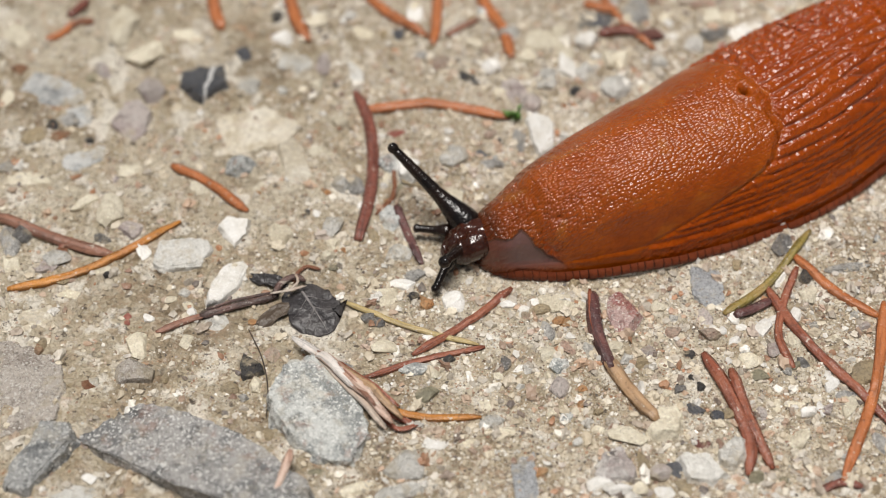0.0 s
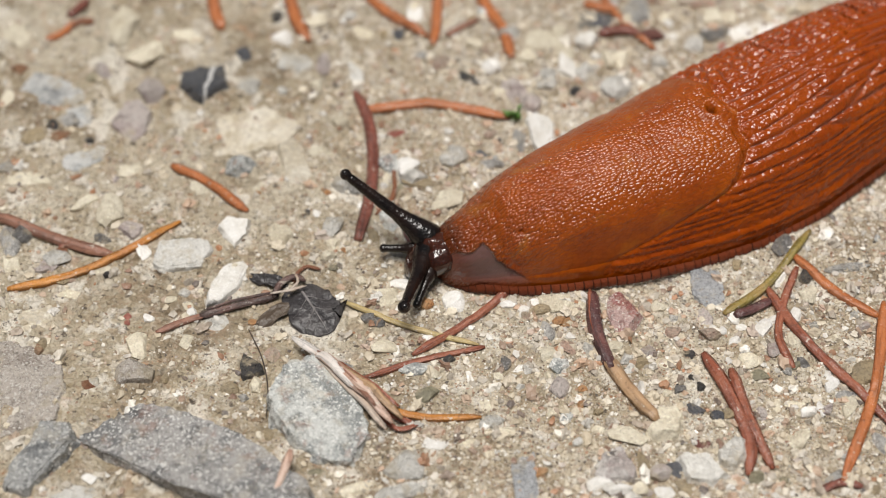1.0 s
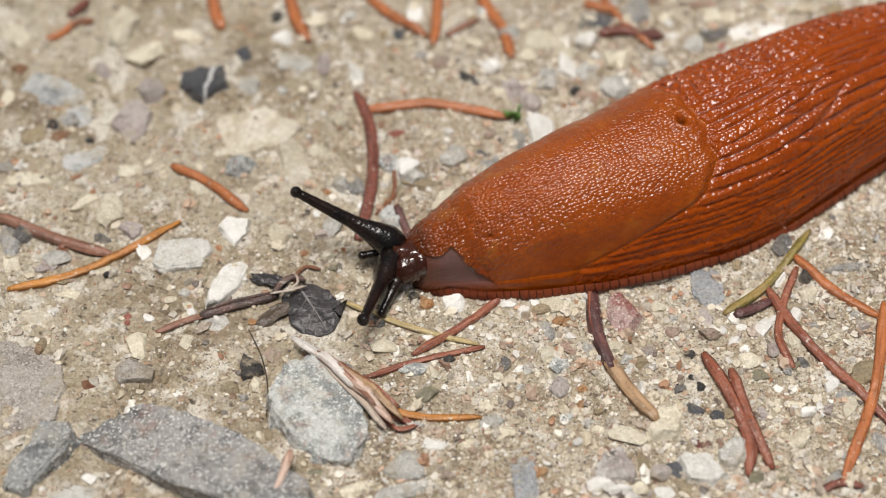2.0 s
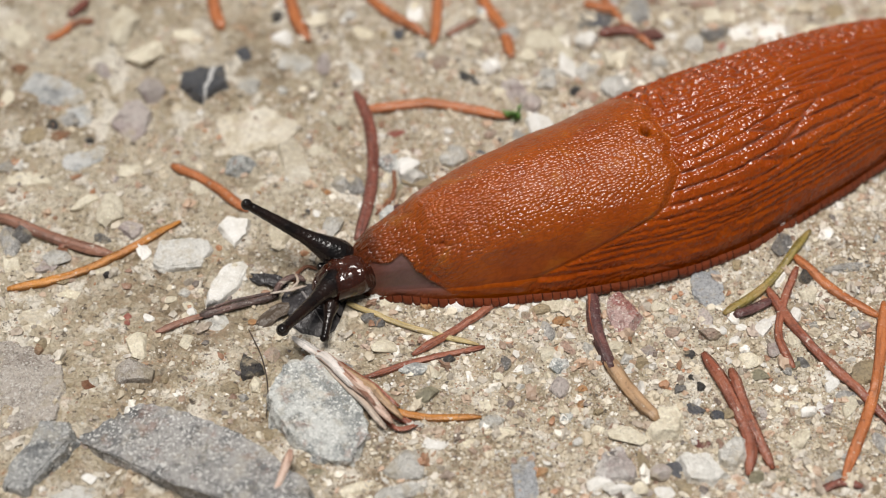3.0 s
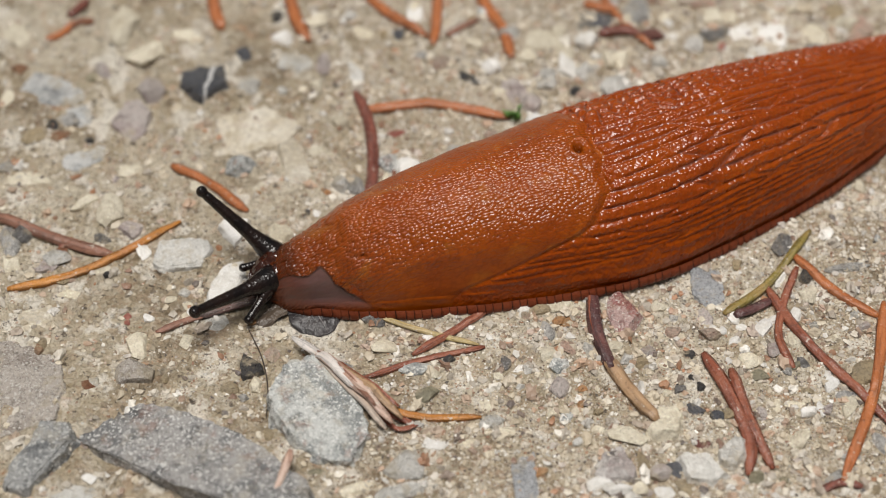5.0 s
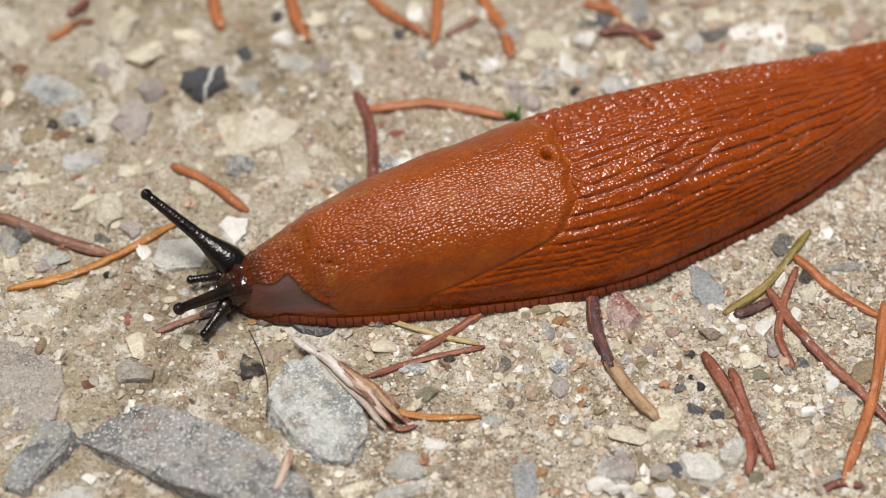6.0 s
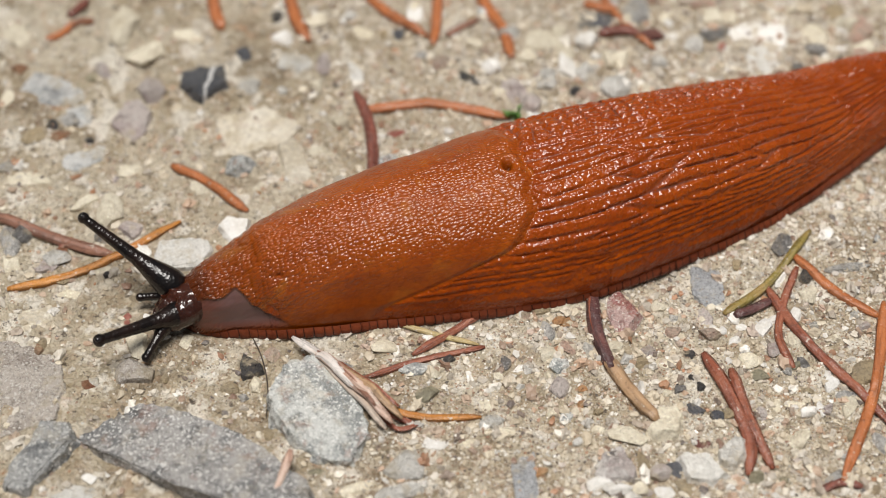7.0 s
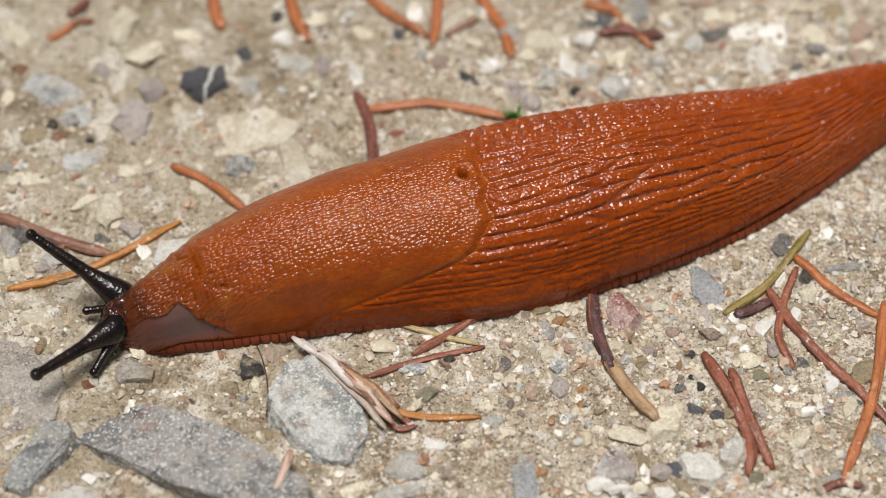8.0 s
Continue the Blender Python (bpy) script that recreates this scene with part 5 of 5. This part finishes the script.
pebble(8.2, 34.9, 2.6, 2.5, 0.99, 18, "pale")
pebble(10.2, 30.8, 3.0, 2.8, 1.12, 78, "cream")
pebble(12.5, 25.9, 2.7, 2.5, 0.99, 78, "pale")
pebble(15.2, 31.8, 3.0, 2.4, 0.95, 83, "cream")
pebble(18.1, 33.8, 2.7, 2.5, 1.01, 64, "white")
pebble(17.1, 27.8, 3.0, 2.8, 1.10, 70, "pale")
pebble(20.6, 29.8, 3.0, 2.5, 1.00, 79, "cream")
pebble(21.8, 25.9, 2.6, 2.3, 0.93, 69, "white")
pebble(25.9, 34.9, 3.5, 2.1, 0.83, 164, "darkred")
pebble(23.2, 37.0, 2.5, 2.1, 0.85, 77, "cream")
pebble(14.6, 36.0, 2.1, 1.8, 0.74, 79, "cream")
pebble(10.6, 22.0, 2.7, 2.3, 0.93, 83, "mauve")
pebble(7.3, 24.5, 2.1, 2.1, 0.82, 73, "cream")
pebble(26.6, 29.9, 2.4, 2.1, 0.83, 73, "pale")
pebble(31.4, 33.3, 2.7, 2.5, 0.99, 56, "pale")
pebble(34.0, 37.9, 3.2, 2.8, 1.12, 65, "cream")
pebble(47.2, 35.0, 4.5, 3.9, 0.63, 36, "cream")
pebble(51.0, 36.9, 3.3, 2.7, 1.09, 58, "cream")
pebble(46.1, 31.9, 3.5, 2.0, 0.81, 4, "grey")
pebble(52.5, 32.8, 3.0, 2.5, 1.01, 31, "cream")


def bed(x, y):
    """The ground's height in mm with the clay that is pressed up round the stones."""
    x, y = np.atleast_1d(np.asarray(x, float)), np.atleast_1d(np.asarray(y, float))
    rim = np.zeros(x.shape)
    crumb = 0.45 + 0.9 * soft_noise(x / 1.3 + 50, y / 1.3 + 50, 71)
    for sx, sy, a, b, turn, h in BEDDED:
        reach = a + 3.5
        here = np.nonzero(np.atleast_1d((np.abs(x - sx) < reach) & (np.abs(y - sy) < reach)))
        if not len(here[0]):
            continue
        c, s = math.cos(radians(turn)), math.sin(radians(turn))
        dx, dy = x[here] - sx, y[here] - sy
        off = (np.hypot((dx * c + dy * s) / a, (dy * c - dx * s) / b) - 1) * b
        soft = 0.45 + 0.2 * b
        rim[here] = np.maximum(rim[here], min(h, 0.9) * crumb[here] * np.exp(-(np.maximum(off, 0) / soft) ** 2) * ease(-2.5 * soft, -0.5 * soft, off))
    return lie(x, y) + rim


ground_sheet()


# ---- needles ----
def needle(points, radius, kind, lift=0.0, name="spruce_needle", squash=0.7, tip=0.4, parent=None):
    """A four-sided dry needle through plan points in mm, lying on the ground."""
    pts = np.array(points, float)
    seg = np.concatenate([[0], np.cumsum(np.hypot(*np.diff(pts, axis=0).T))])
    n = max(10, int(seg[-1] / 0.7))
    q = np.linspace(0, seg[-1], n)
    xs, ys = glide(q, seg, pts[:, 0]), glide(q, seg, pts[:, 1])
    bm = bmesh.new()
    uv = bm.loops.layers.uv.new("UVMap")
    loops, sides = [], 10
    seed = count[0] = count[0] + 1
    twist = np.random.RandomState(seed).uniform(0, 3)
    base = bed(xs, ys)
    k = np.ones(9) / 9
    base = np.maximum(base, np.convolve(np.pad(base, 4, "edge"), k, "valid"))
    for i in range(n):
        j0, j1 = max(i - 1, 0), min(i + 1, n - 1)
        d = np.array([xs[j1] - xs[j0], ys[j1] - ys[j0]])
        d /= np.linalg.norm(d)
        u = i / (n - 1)
        r = radius * (0.55 + 0.45 * min(1, u / 0.08)) * (tip + (1 - tip) * min(1, (1 - u) / 0.15) ** 0.75) * (0.9 + 0.2 * float(soft_noise(np.array(i * 0.17), np.array(seed * 3.3), 51)))
        ring = []
        for s in range(sides):
            a = 2 * math.pi * s / sides
            rr = r * (1 + 0.2 * math.cos(4 * (a + twist)))
            off, up = rr * math.cos(a), rr * squash * math.sin(a)
            ring.append(bm.verts.new(((xs[i] - d[1] * off) * MM, (ys[i] + d[0] * off) * MM, (base[i] + lift + radius * squash * 0.6 + 0.06 + up) * MM)))
        loops.append(ring)
    for i, (a, b) in enumerate(zip(loops, loops[1:])):
        for s in range(sides):
            f = bm.faces.new((a[s], a[(s + 1) % sides], b[(s + 1) % sides], b[s]))
            for loop, (ii, ss) in zip(f.loops, ((i, s), (i, s + 1), (i + 1, s + 1), (i + 1, s))):
                loop[uv].uv = (ii * 0.7, ss * 0.5)
    bm.faces.new(loops[0][::-1])
    bm.faces.new(loops[-1])
    bmesh.ops.recalc_face_normals(bm, faces=bm.faces)
    if parent is not None:
        return part(name, bm, NEEDLE[kind], parent)
    return tagged(part(name, bm, NEEDLE[kind]), NEEDLE_SAID[kind], "needle", "dry needles on the path")


needle([(-9.5, 21.8), (-1.6, 22.6), (8.2, 20.0)], 0.65, "orange")
needle([(-10.7, 24.9), (-9.1, 20.6), (-8.3, 15.0), (-8.4, 7.9), (-9.6, 1.0)], 0.70, "darkred", tip=0.75)
needle([(-31.9, 13.2), (-27.2, 10.0), (-22.4, 5.4)], 0.55, "orange")
needle([(-51.8, 4.6), (-44.3, 1.4), (-37.0, -1.2)], 0.72, "brown")
needle([(-48.1, -6.3), (-41.1, -4.1), (-35.2, -0.4), (-29.9, 3.8)], 0.49, "amber")
needle([(-19.8, 42.7), (-18.0, 36.4), (-16.8, 33.8)], 0.77, "orange")
needle([(-9.7, 42.3), (-4.6, 37.0), (-2.0, 34.7)], 0.66, "orange")
needle([(-0.6, 43.4), (-0.9, 37.0), (-1.3, 33.2)], 0.70, "orange")
needle([(4.4, 43.3), (7.5, 35.4), (8.6, 30.3)], 0.73, "orange")
needle([(0.4, 35.2), (4.7, 38.3)], 0.47, "brown")
needle([(-29.6, 42.7), (-28.7, 38.5), (-27.8, 36.2)], 0.78, "orange")
needle([(20.3, 42.6), (23.2, 36.3), (26.4, 32.5)], 0.46, "orange")
needle([(18.1, 41.3), (22.1, 39.4)], 0.66, "orange")
needle([(19.5, 35.0), (21.7, 35.5), (24.8, 34.9)], 0.65, "darkred")
needle([(-10.9, -7.8), (-5.2, -10.7), (3.9, -13.6)], 0.37, "straw")
needle([(7.6, -5.9), (3.4, -10.0), (-3.3, -15.0)], 0.47, "red")
needle([(4.5, -13.9), (-2.7, -16.0), (-8.4, -18.4)], 0.36, "red")
needle([(-8.5, -21.1), (-3.8, -23.0), (4.0, -23.4)], 0.38, "amber")
needle([(28.0, -14.8), (30.5, -21.4), (31.7, -27.1), (31.1, -30.2)], 0.63, "red")
needle([(30.7, -17.0), (31.7, -22.1), (33.8, -29.1)], 0.58, "red")
needle([(30.7, -9.5), (36.0, -5.3), (41.6, 2.1)], 0.48, "olive")
needle([(39.2, -1.7), (42.8, -6.1), (47.7, -10.2)], 0.51, "orange")
needle([(35.9, -5.8), (38.8, -12.5), (44.6, -20.7), (47.0, -24.2)], 0.59, "red")
needle([(39.4, -3.3), (37.2, -8.5), (36.3, -13.1), (37.4, -16.9)], 0.49, "red")
needle([(48.5, -8.0), (45.4, -20.1), (40.7, -30.8)], 0.64, "orange")
needle([(-5.7, 11.9), (-5.9, 7.0), (-7.7, 4.5)], 0.27, "rustdark")
needle([(-49.7, 34.4), (-48.0, 35.6), (-46.6, 37.7)], 0.5, "orange")
needle([(-47.4, 38.4), (-45.4, 41.6)], 0.6, "darkred")
needle([(-47.0, 36.8), (-45.6, 37.6), (-44.0, 37.2)], 0.45, "rustdark")
needle([(16.5, -6.4), (16.6, -11.8), (18.0, -17.0)], 0.72, "purple", tip=0.85)
needle([(16.2, -6.2), (16.1, -9.2), (16.4, -12.4)], 0.26, "red", lift=0.5)
needle([(17.6, -15.6), (19.6, -19.8), (22.2, -24.0)], 0.85, "bark", squash=0.5, tip=0.55)
needle([(-8.6, -19.7), (-5.5, -23.0), (-2.6, -24.2)], 0.35, "red")
needle([(-5.4, 5.9), (-3.8, 1.3), (-2.3, -2.7)], 0.49, "purple")
needle([(-21.1, -11.6), (-19.3, -15.8), (-18.5, -19.5), (-18.4, -23.5)], 0.08, "hair")
needle([(-26.0, -9.5), (-28.6, -10.6), (-31.1, -12.1)], 0.42, "brown")
needle([(-26.6, -9.7), (-22.6, -8.2), (-18.2, -6.9)], 0.46, "stem", lift=0.1, tip=0.6)
needle([(-25.9, -9.0), (-22.0, -7.6), (-18.6, -6.6)], 0.2, "stem", lift=0.5)
needle([(-18.6, -7.4), (-18.0, -5.6), (-16.6, -4.7), (-15.2, -5.4)], 0.34, "stem", lift=0.5)
needle([(-19.0, -7.2), (-17.4, -7.0), (-15.0, -6.2)], 0.16, "fibre", lift=1.0)
needle([(-16.9, -6.9), (-16.0, -5.7), (-16.4, -4.6)], 0.15, "fibre", lift=1.0)
needle([(-16.6, -4.4), (-15.3, -3.0), (-13.6, -3.3)], 0.22, "rustdark", lift=0.2)

def bark_shred():
    """Strands of torn bark that hold together at one end and fray at the other."""
    ob = tagged(new("bark_shred"), "frayed red-brown bark shred with a bleached white tip", "bark")
    for points, radius, kind, lift in (
            ([(-9.0, -20.8), (-13.2, -16.2), (-16.2, -13.4)], 0.5, "bleached", 1.5),
            ([(-12.0, -16.6), (-13.8, -14.9), (-15.2, -13.6)], 0.16, "bleached", 1.6),
            ([(-14.0, -15.4), (-11.0, -18.3), (-7.4, -22.0)], 0.6, "pinkish", 1.3),
            ([(-13.4, -15.8), (-10.2, -19.0), (-7.0, -23.2)], 0.36, "brown", 1.5),
            ([(-13.9, -15.8), (-10.6, -19.6), (-5.9, -25.4)], 0.38, "fibre", 0.9),
            ([(-13.2, -16.4), (-9.0, -20.6), (-5.2, -24.9)], 0.5, "pinkish", 1.3),
            ([(-12.4, -16.8), (-8.2, -20.2), (-4.2, -24.2)], 0.45, "bark", 1.2),
            ([(-11.4, -17.0), (-7.6, -20.0), (-4.6, -22.6)], 0.34, "red", 0.9),
            ([(-13.0, -15.6), (-11.2, -16.4), (-9.8, -17.0)], 0.14, "fibre", 0.9),
            ([(-6.4, -23.4), (-4.6, -24.9), (-2.6, -24.4)], 0.3, "red", 0.3)):
        needle(points, radius, kind, lift, "strand", 0.45, parent=ob)


bark_shred()
needle([(-15.4, -28.9), (-16.2, -31.8), (-17.5, -35.8)], 0.48, "pinkish", lift=2.2)
needle([(31.8, -9.9), (34.1, -8.7), (36.2, -7.4)], 0.62, "purple", lift=0.2, squash=0.5)
needle([(53.9, 30.2), (55.5, 25.7)], 0.62, "purple")
needle([(38.3, -31.9), (41.0, -30.9), (42.7, -31.5)], 0.46, "darkred", squash=0.5)


# ---- grit ----
def grit(name, amount, small, large, seed, label, box=(-58, 60, -38, 58), detail=1, bare=0.12, full=0.55, made=None):
    r = np.random.RandomState(seed)
    if detail == 0:
        v0 = np.array([(1, 0, 0), (-1, 0, 0), (0, 1, 0), (0, -1, 0), (0, 0, 1), (0, 0, -1)], float)
        f0 = [(0, 2, 4), (2, 1, 4), (1, 3, 4), (3, 0, 4), (2, 0, 5), (1, 2, 5), (3, 1, 5), (0, 3, 5)]
    else:
        v0, f0 = BALLS[detail]
    f0 = np.array(f0)
    x, y = r.uniform(box[0], box[1], amount * 3), r.uniform(box[2], box[3], amount * 3)
    want = bare + full * ease(-26, 14, x) + 0.55 * (soft_noise(x / 8, y / 8, seed) - 0.4)
    want = want * (np.hypot(x + 14.2, y + 8.9) > 3.4) * (np.hypot(x + 18.0, y + 9.8) > 2.6)      # none on the dead leaf
    pick = np.flatnonzero(r.rand(len(x)) < want)[:amount]
    x, y = x[pick], y[pick]
    n = len(x)
    size = small + (large - small) * r.rand(n) ** 2.6
    v = v0[None] * (1 + 0.36 * r.normal(size=(n, len(v0), 1)).clip(-1, 1))
    v = v * np.stack([size * r.uniform(0.8, 1.3, n), size * r.uniform(0.6, 1.0, n), size * r.uniform(0.55, 0.9, n)], -1)[:, None] / 2
    a = r.uniform(0, 6.3, n)
    c, s = np.cos(a)[:, None], np.sin(a)[:, None]
    v = np.stack([v[..., 0] * c - v[..., 1] * s, v[..., 0] * s + v[..., 1] * c, v[..., 2]], -1)
    v = v + np.stack([x, y, bed(x, y) + 0.02 * size], -1)[:, None]
    f = f0[None] + (np.arange(n) * len(v0))[:, None, None]
    me = bpy.data.meshes.new(name)
    me.from_pydata((v.reshape(-1, 3) * MM).tolist(), [], f.reshape(-1, 3).tolist())
    return tagged(part(name, me, made or GRIT, smooth=False), label, name, kind="stuff")


GRIT, SAND = grit_material(), sand_material()
grit("sand", 120000, 0.12, 0.5, 5, "coarse glittering quartz sand on the clay", detail=0, bare=0.06, full=0.7, made=SAND)
grit("grit", 11000, 0.34, 1.2, 6, "fine mixed grit strewn over the clay", bare=0.06, full=0.62)
grit("gravel", 1300, 0.8, 1.7, 9, "small mixed gravel strewn over the clay", detail=2, bare=0.1, full=0.6)


def scattered():
    """Small chips that lie about between the larger stones."""
    r = random.Random(12)
    kinds = ["white", "cream", "pale", "cream", "white", "mauve", "grey", "tan", "pink", "granite", "darkgrey", "orange", "olive", "dark"]
    shapes = {k: [rock(1.4 * r.uniform(0.9, 1.2), 1.1, 0.45, r.randrange(9999), 12, 0.04, 2) for i in range(2)] for k in dict.fromkeys(kinds)}
    for k, made in shapes.items():
        for me in made:
            me.materials.append(STONE[k])
    for i in range(120):
        x, y = r.uniform(-54, 56), r.uniform(-36, 50)
        if r.random() > 0.45 + 0.55 * float(ease(-30, 30, x)):
            continue
        if min(math.hypot(x + 14.2, y + 8.9), math.hypot(x + 18, y + 9.8)) < 4:
            continue
        k = r.choice(kinds)
        ob = new("pebble", r.choice(shapes[k]))
        size = r.uniform(0.7, 1.5)
        ob.matrix_basis = pose(x * MM, y * MM, (float(lie(x, y)) + 0.12) * MM, r.uniform(-15, 15), r.uniform(-15, 15), r.uniform(0, 360)) @ Matrix.Scale(size, 4)
        tagged(ob, f"tiny {SAID[k].replace('small ', '')} on gritty clay", "stone", "stones on the path")


scattered()


# ---- dead leaves and moss ----
def leaf_material(name, base, second, rough):
    m, n, link, p = graph(name, rough, 0.5)
    where = n.new("ShaderNodeTexCoord").outputs["Object"]
    f = noise_node(n, link, where, 420, 5, 0.6)
    g = noise_node(n, link, where, 1800, 4, 0.6)
    c = mix_node(n, link, level(n, link, f, 0.35, 0.65), base, second)
    link(c, p.inputs["Base Color"])
    link(bump_node(n, link, f, 0.0006, 1.0, bump_node(n, link, g, 0.00018)), p.inputs["Normal"])
    return m


DEAD = leaf_material("dead_leaf", (0.026, 0.024, 0.026), (0.072, 0.066, 0.066), 0.24)
BROWN_DEAD = leaf_material("brown_dead_leaf", (0.07, 0.05, 0.035), (0.14, 0.11, 0.085), 0.3)
VEIN = leaf_material("leaf_vein", (0.26, 0.24, 0.235), (0.12, 0.11, 0.105), 0.3)
MOSS = leaf_material("moss", (0.2, 0.46, 0.07), (0.34, 0.6, 0.16), 0.5)


def leaf(x, y, length, width, turn, lift, ridge, label, material, veined=True, blunt=0.5):
    """A dried leaf, creased along its midrib, with a buckled blade and torn edges."""
    def height(u, v):
        sag = ridge * (1 - abs(v) ** 1.4) * width / 2 * math.sin(math.pi * min(1, u + 0.1)) ** 0.5
        return sag + 0.2 * math.sin(u * 8 + v * 3) * abs(v) + 0.16 * math.cos(u * 13 - v * 5) * v * v + 0.25 * max(0.0, abs(v) - 0.8)

    def half(u):
        return width / 2 * math.sin(math.pi * (0.03 + 0.94 * u)) ** blunt * (1 + 0.07 * math.sin(u * 9 + 1) + 0.03 * math.sin(u * 23))

    bm = bmesh.new()
    nu, nv = 30, 19
    grid = []
    for i in range(nu):
        u = i / (nu - 1)
        row = []
        for j in range(nv):
            v = j / (nv - 1) * 2 - 1
            row.append(bm.verts.new(((u - 0.5 - 0.1 * v * v) * length * MM, v * half(u) * MM, (lift + height(u, v)) * MM)))
        grid.append(row)
    for a, b in zip(grid, grid[1:]):
        for j in range(nv - 1):
            bm.faces.new((a[j], b[j], b[j + 1], a[j + 1]))
    bmesh.ops.recalc_face_normals(bm, faces=bm.faces)
    bmesh.ops.solidify(bm, geom=bm.faces[:], thickness=0.12 * MM)
    ob = tagged(new("dead_leaf"), label, "leaf", "dead leaves on the path")
    part("blade", bm, material, ob)

    def rib(name, u0, u1, v1, thick, said):
        bm = bmesh.new()
        rings = []
        for i in range(18):
            q = i / 17
            u, v = u0 + (u1 - u0) * q, v1 * q
            r = thick * (1.15 - q)
            at = Vector(((u - 0.5 - 0.1 * v * v) * length, v * half(u), lift + height(u, v) + 0.16))
            rings.append([bm.verts.new((at + Vector((0, r * math.cos(k * 1.047), r * math.sin(k * 1.047)))) * MM) for k in range(6)])
        for a, b in zip(rings, rings[1:]):
            for k in range(6):
                bm.faces.new((a[k], a[(k + 1) % 6], b[(k + 1) % 6], b[k]))
        part(name, bm, VEIN, ob, said)

    if veined:
        rib("midrib", 0.04, 0.95, 0.0, 0.16, "pale raised midrib")
        for u0, u1, v1 in ((0.2, 0.5, 0.85), (0.25, 0.55, -0.85), (0.45, 0.8, 0.85), (0.5, 0.85, -0.8)):
            rib("side_vein", u0, u1, v1, 0.07, "thin pale side vein")
    ob.matrix_basis = pose(x * MM, y * MM, float(bed(x, y)[0]) * MM, 0, 0, turn)
    return ob


leaf(-14.1, -9.0, 7.0, 6.0, -60, 0.05, 0.16, "small crumpled dark grey dead leaf, wet and shiny", DEAD, blunt=0.38)
leaf(-19.1, -4.7, 4.2, 1.7, -15, 0.3, 0.35, "narrow dark grey dead leaf on clay", DEAD, False)
leaf(-18.3, -9.3, 4.9, 1.9, 41, 0.2, 0.3, "narrow olive-brown dead leaf on clay", BROWN_DEAD, False)


def moss_tuft(x, y):
    r = random.Random(4)
    ob = tagged(new("moss_tuft"), "tiny bright green moss sprig at a needle's end", "moss")
    for k in range(16):
        bm = bmesh.new()
        a, l, w, rise = r.uniform(0, 360), r.uniform(0.7, 1.3), r.uniform(0.22, 0.38), r.uniform(0.3, 0.9)
        pts = [(0, 0, 0), (l * 0.5, w, rise * 0.7), (l, 0, rise), (l * 0.5, -w, rise * 0.7), (l * 0.5, 0, rise * 0.45)]
        vs = [bm.verts.new(Vector(p) * MM) for p in pts]
        for tri in ((0, 4, 1), (1, 4, 2), (2, 4, 3), (3, 4, 0), (0, 1, 2), (0, 2, 3)):
            bm.faces.new([vs[i] for i in tri])
        lf = part("moss_leaf", bm, MOSS, ob)
        lf.matrix_basis = pose(r.uniform(-0.7, 0.7) * MM, r.uniform(-0.6, 0.6) * MM, 0, 0, 0, a)
    ob.matrix_basis = pose(x * MM, y * MM, (float(lie(x, y)) + 0.6) * MM)
    return ob


moss_tuft(8.4, 20.1)


# ---- what moves ----
def motions():
    times = [row[0] for row in GAIT]
    whole = []
    for row in GAIT:
        x, y, turn = station(row, 40.0)
        whole.append(pose(x * MM, y * MM, 0.3 * MM, 0, 0, turn))
    walk(slug, list(zip(times, whole)))
    back = [m.inverted() for m in whole]
    for ob, s0, share in moving:
        rows = []
        for row, m in zip(GAIT, back):
            x, y, turn = station(row, float(s0))
            a = radians(turn)
            off = -float(spread(row[0], s0)) * share
            x, y = x - math.sin(a) * off, y + math.cos(a) * off
            rows.append((row[0], m @ pose(x * MM, y * MM, 0.3 * MM, 0, 0, turn)))
        walk(ob, rows)
    rows = []
    for (t, x, y), row, m in zip(HEAD, GAIT, back):
        rows.append((t, m @ pose(x * MM, y * MM, 0.3 * MM, 0, 0, station(row, 2.0)[2])))
    walk(head, rows)
    for ob, ways in FEELERS:
        rows = []
        for (t, tip, root), m in zip(ways, back):
            tip, root = Vector(tip) * MM, Vector(root) * MM
            turn = (root - tip).to_track_quat("X", "Z").to_matrix().to_4x4()
            rows.append((t, m @ Matrix.Translation(tip) @ turn))
        walk(ob, rows)


motions()
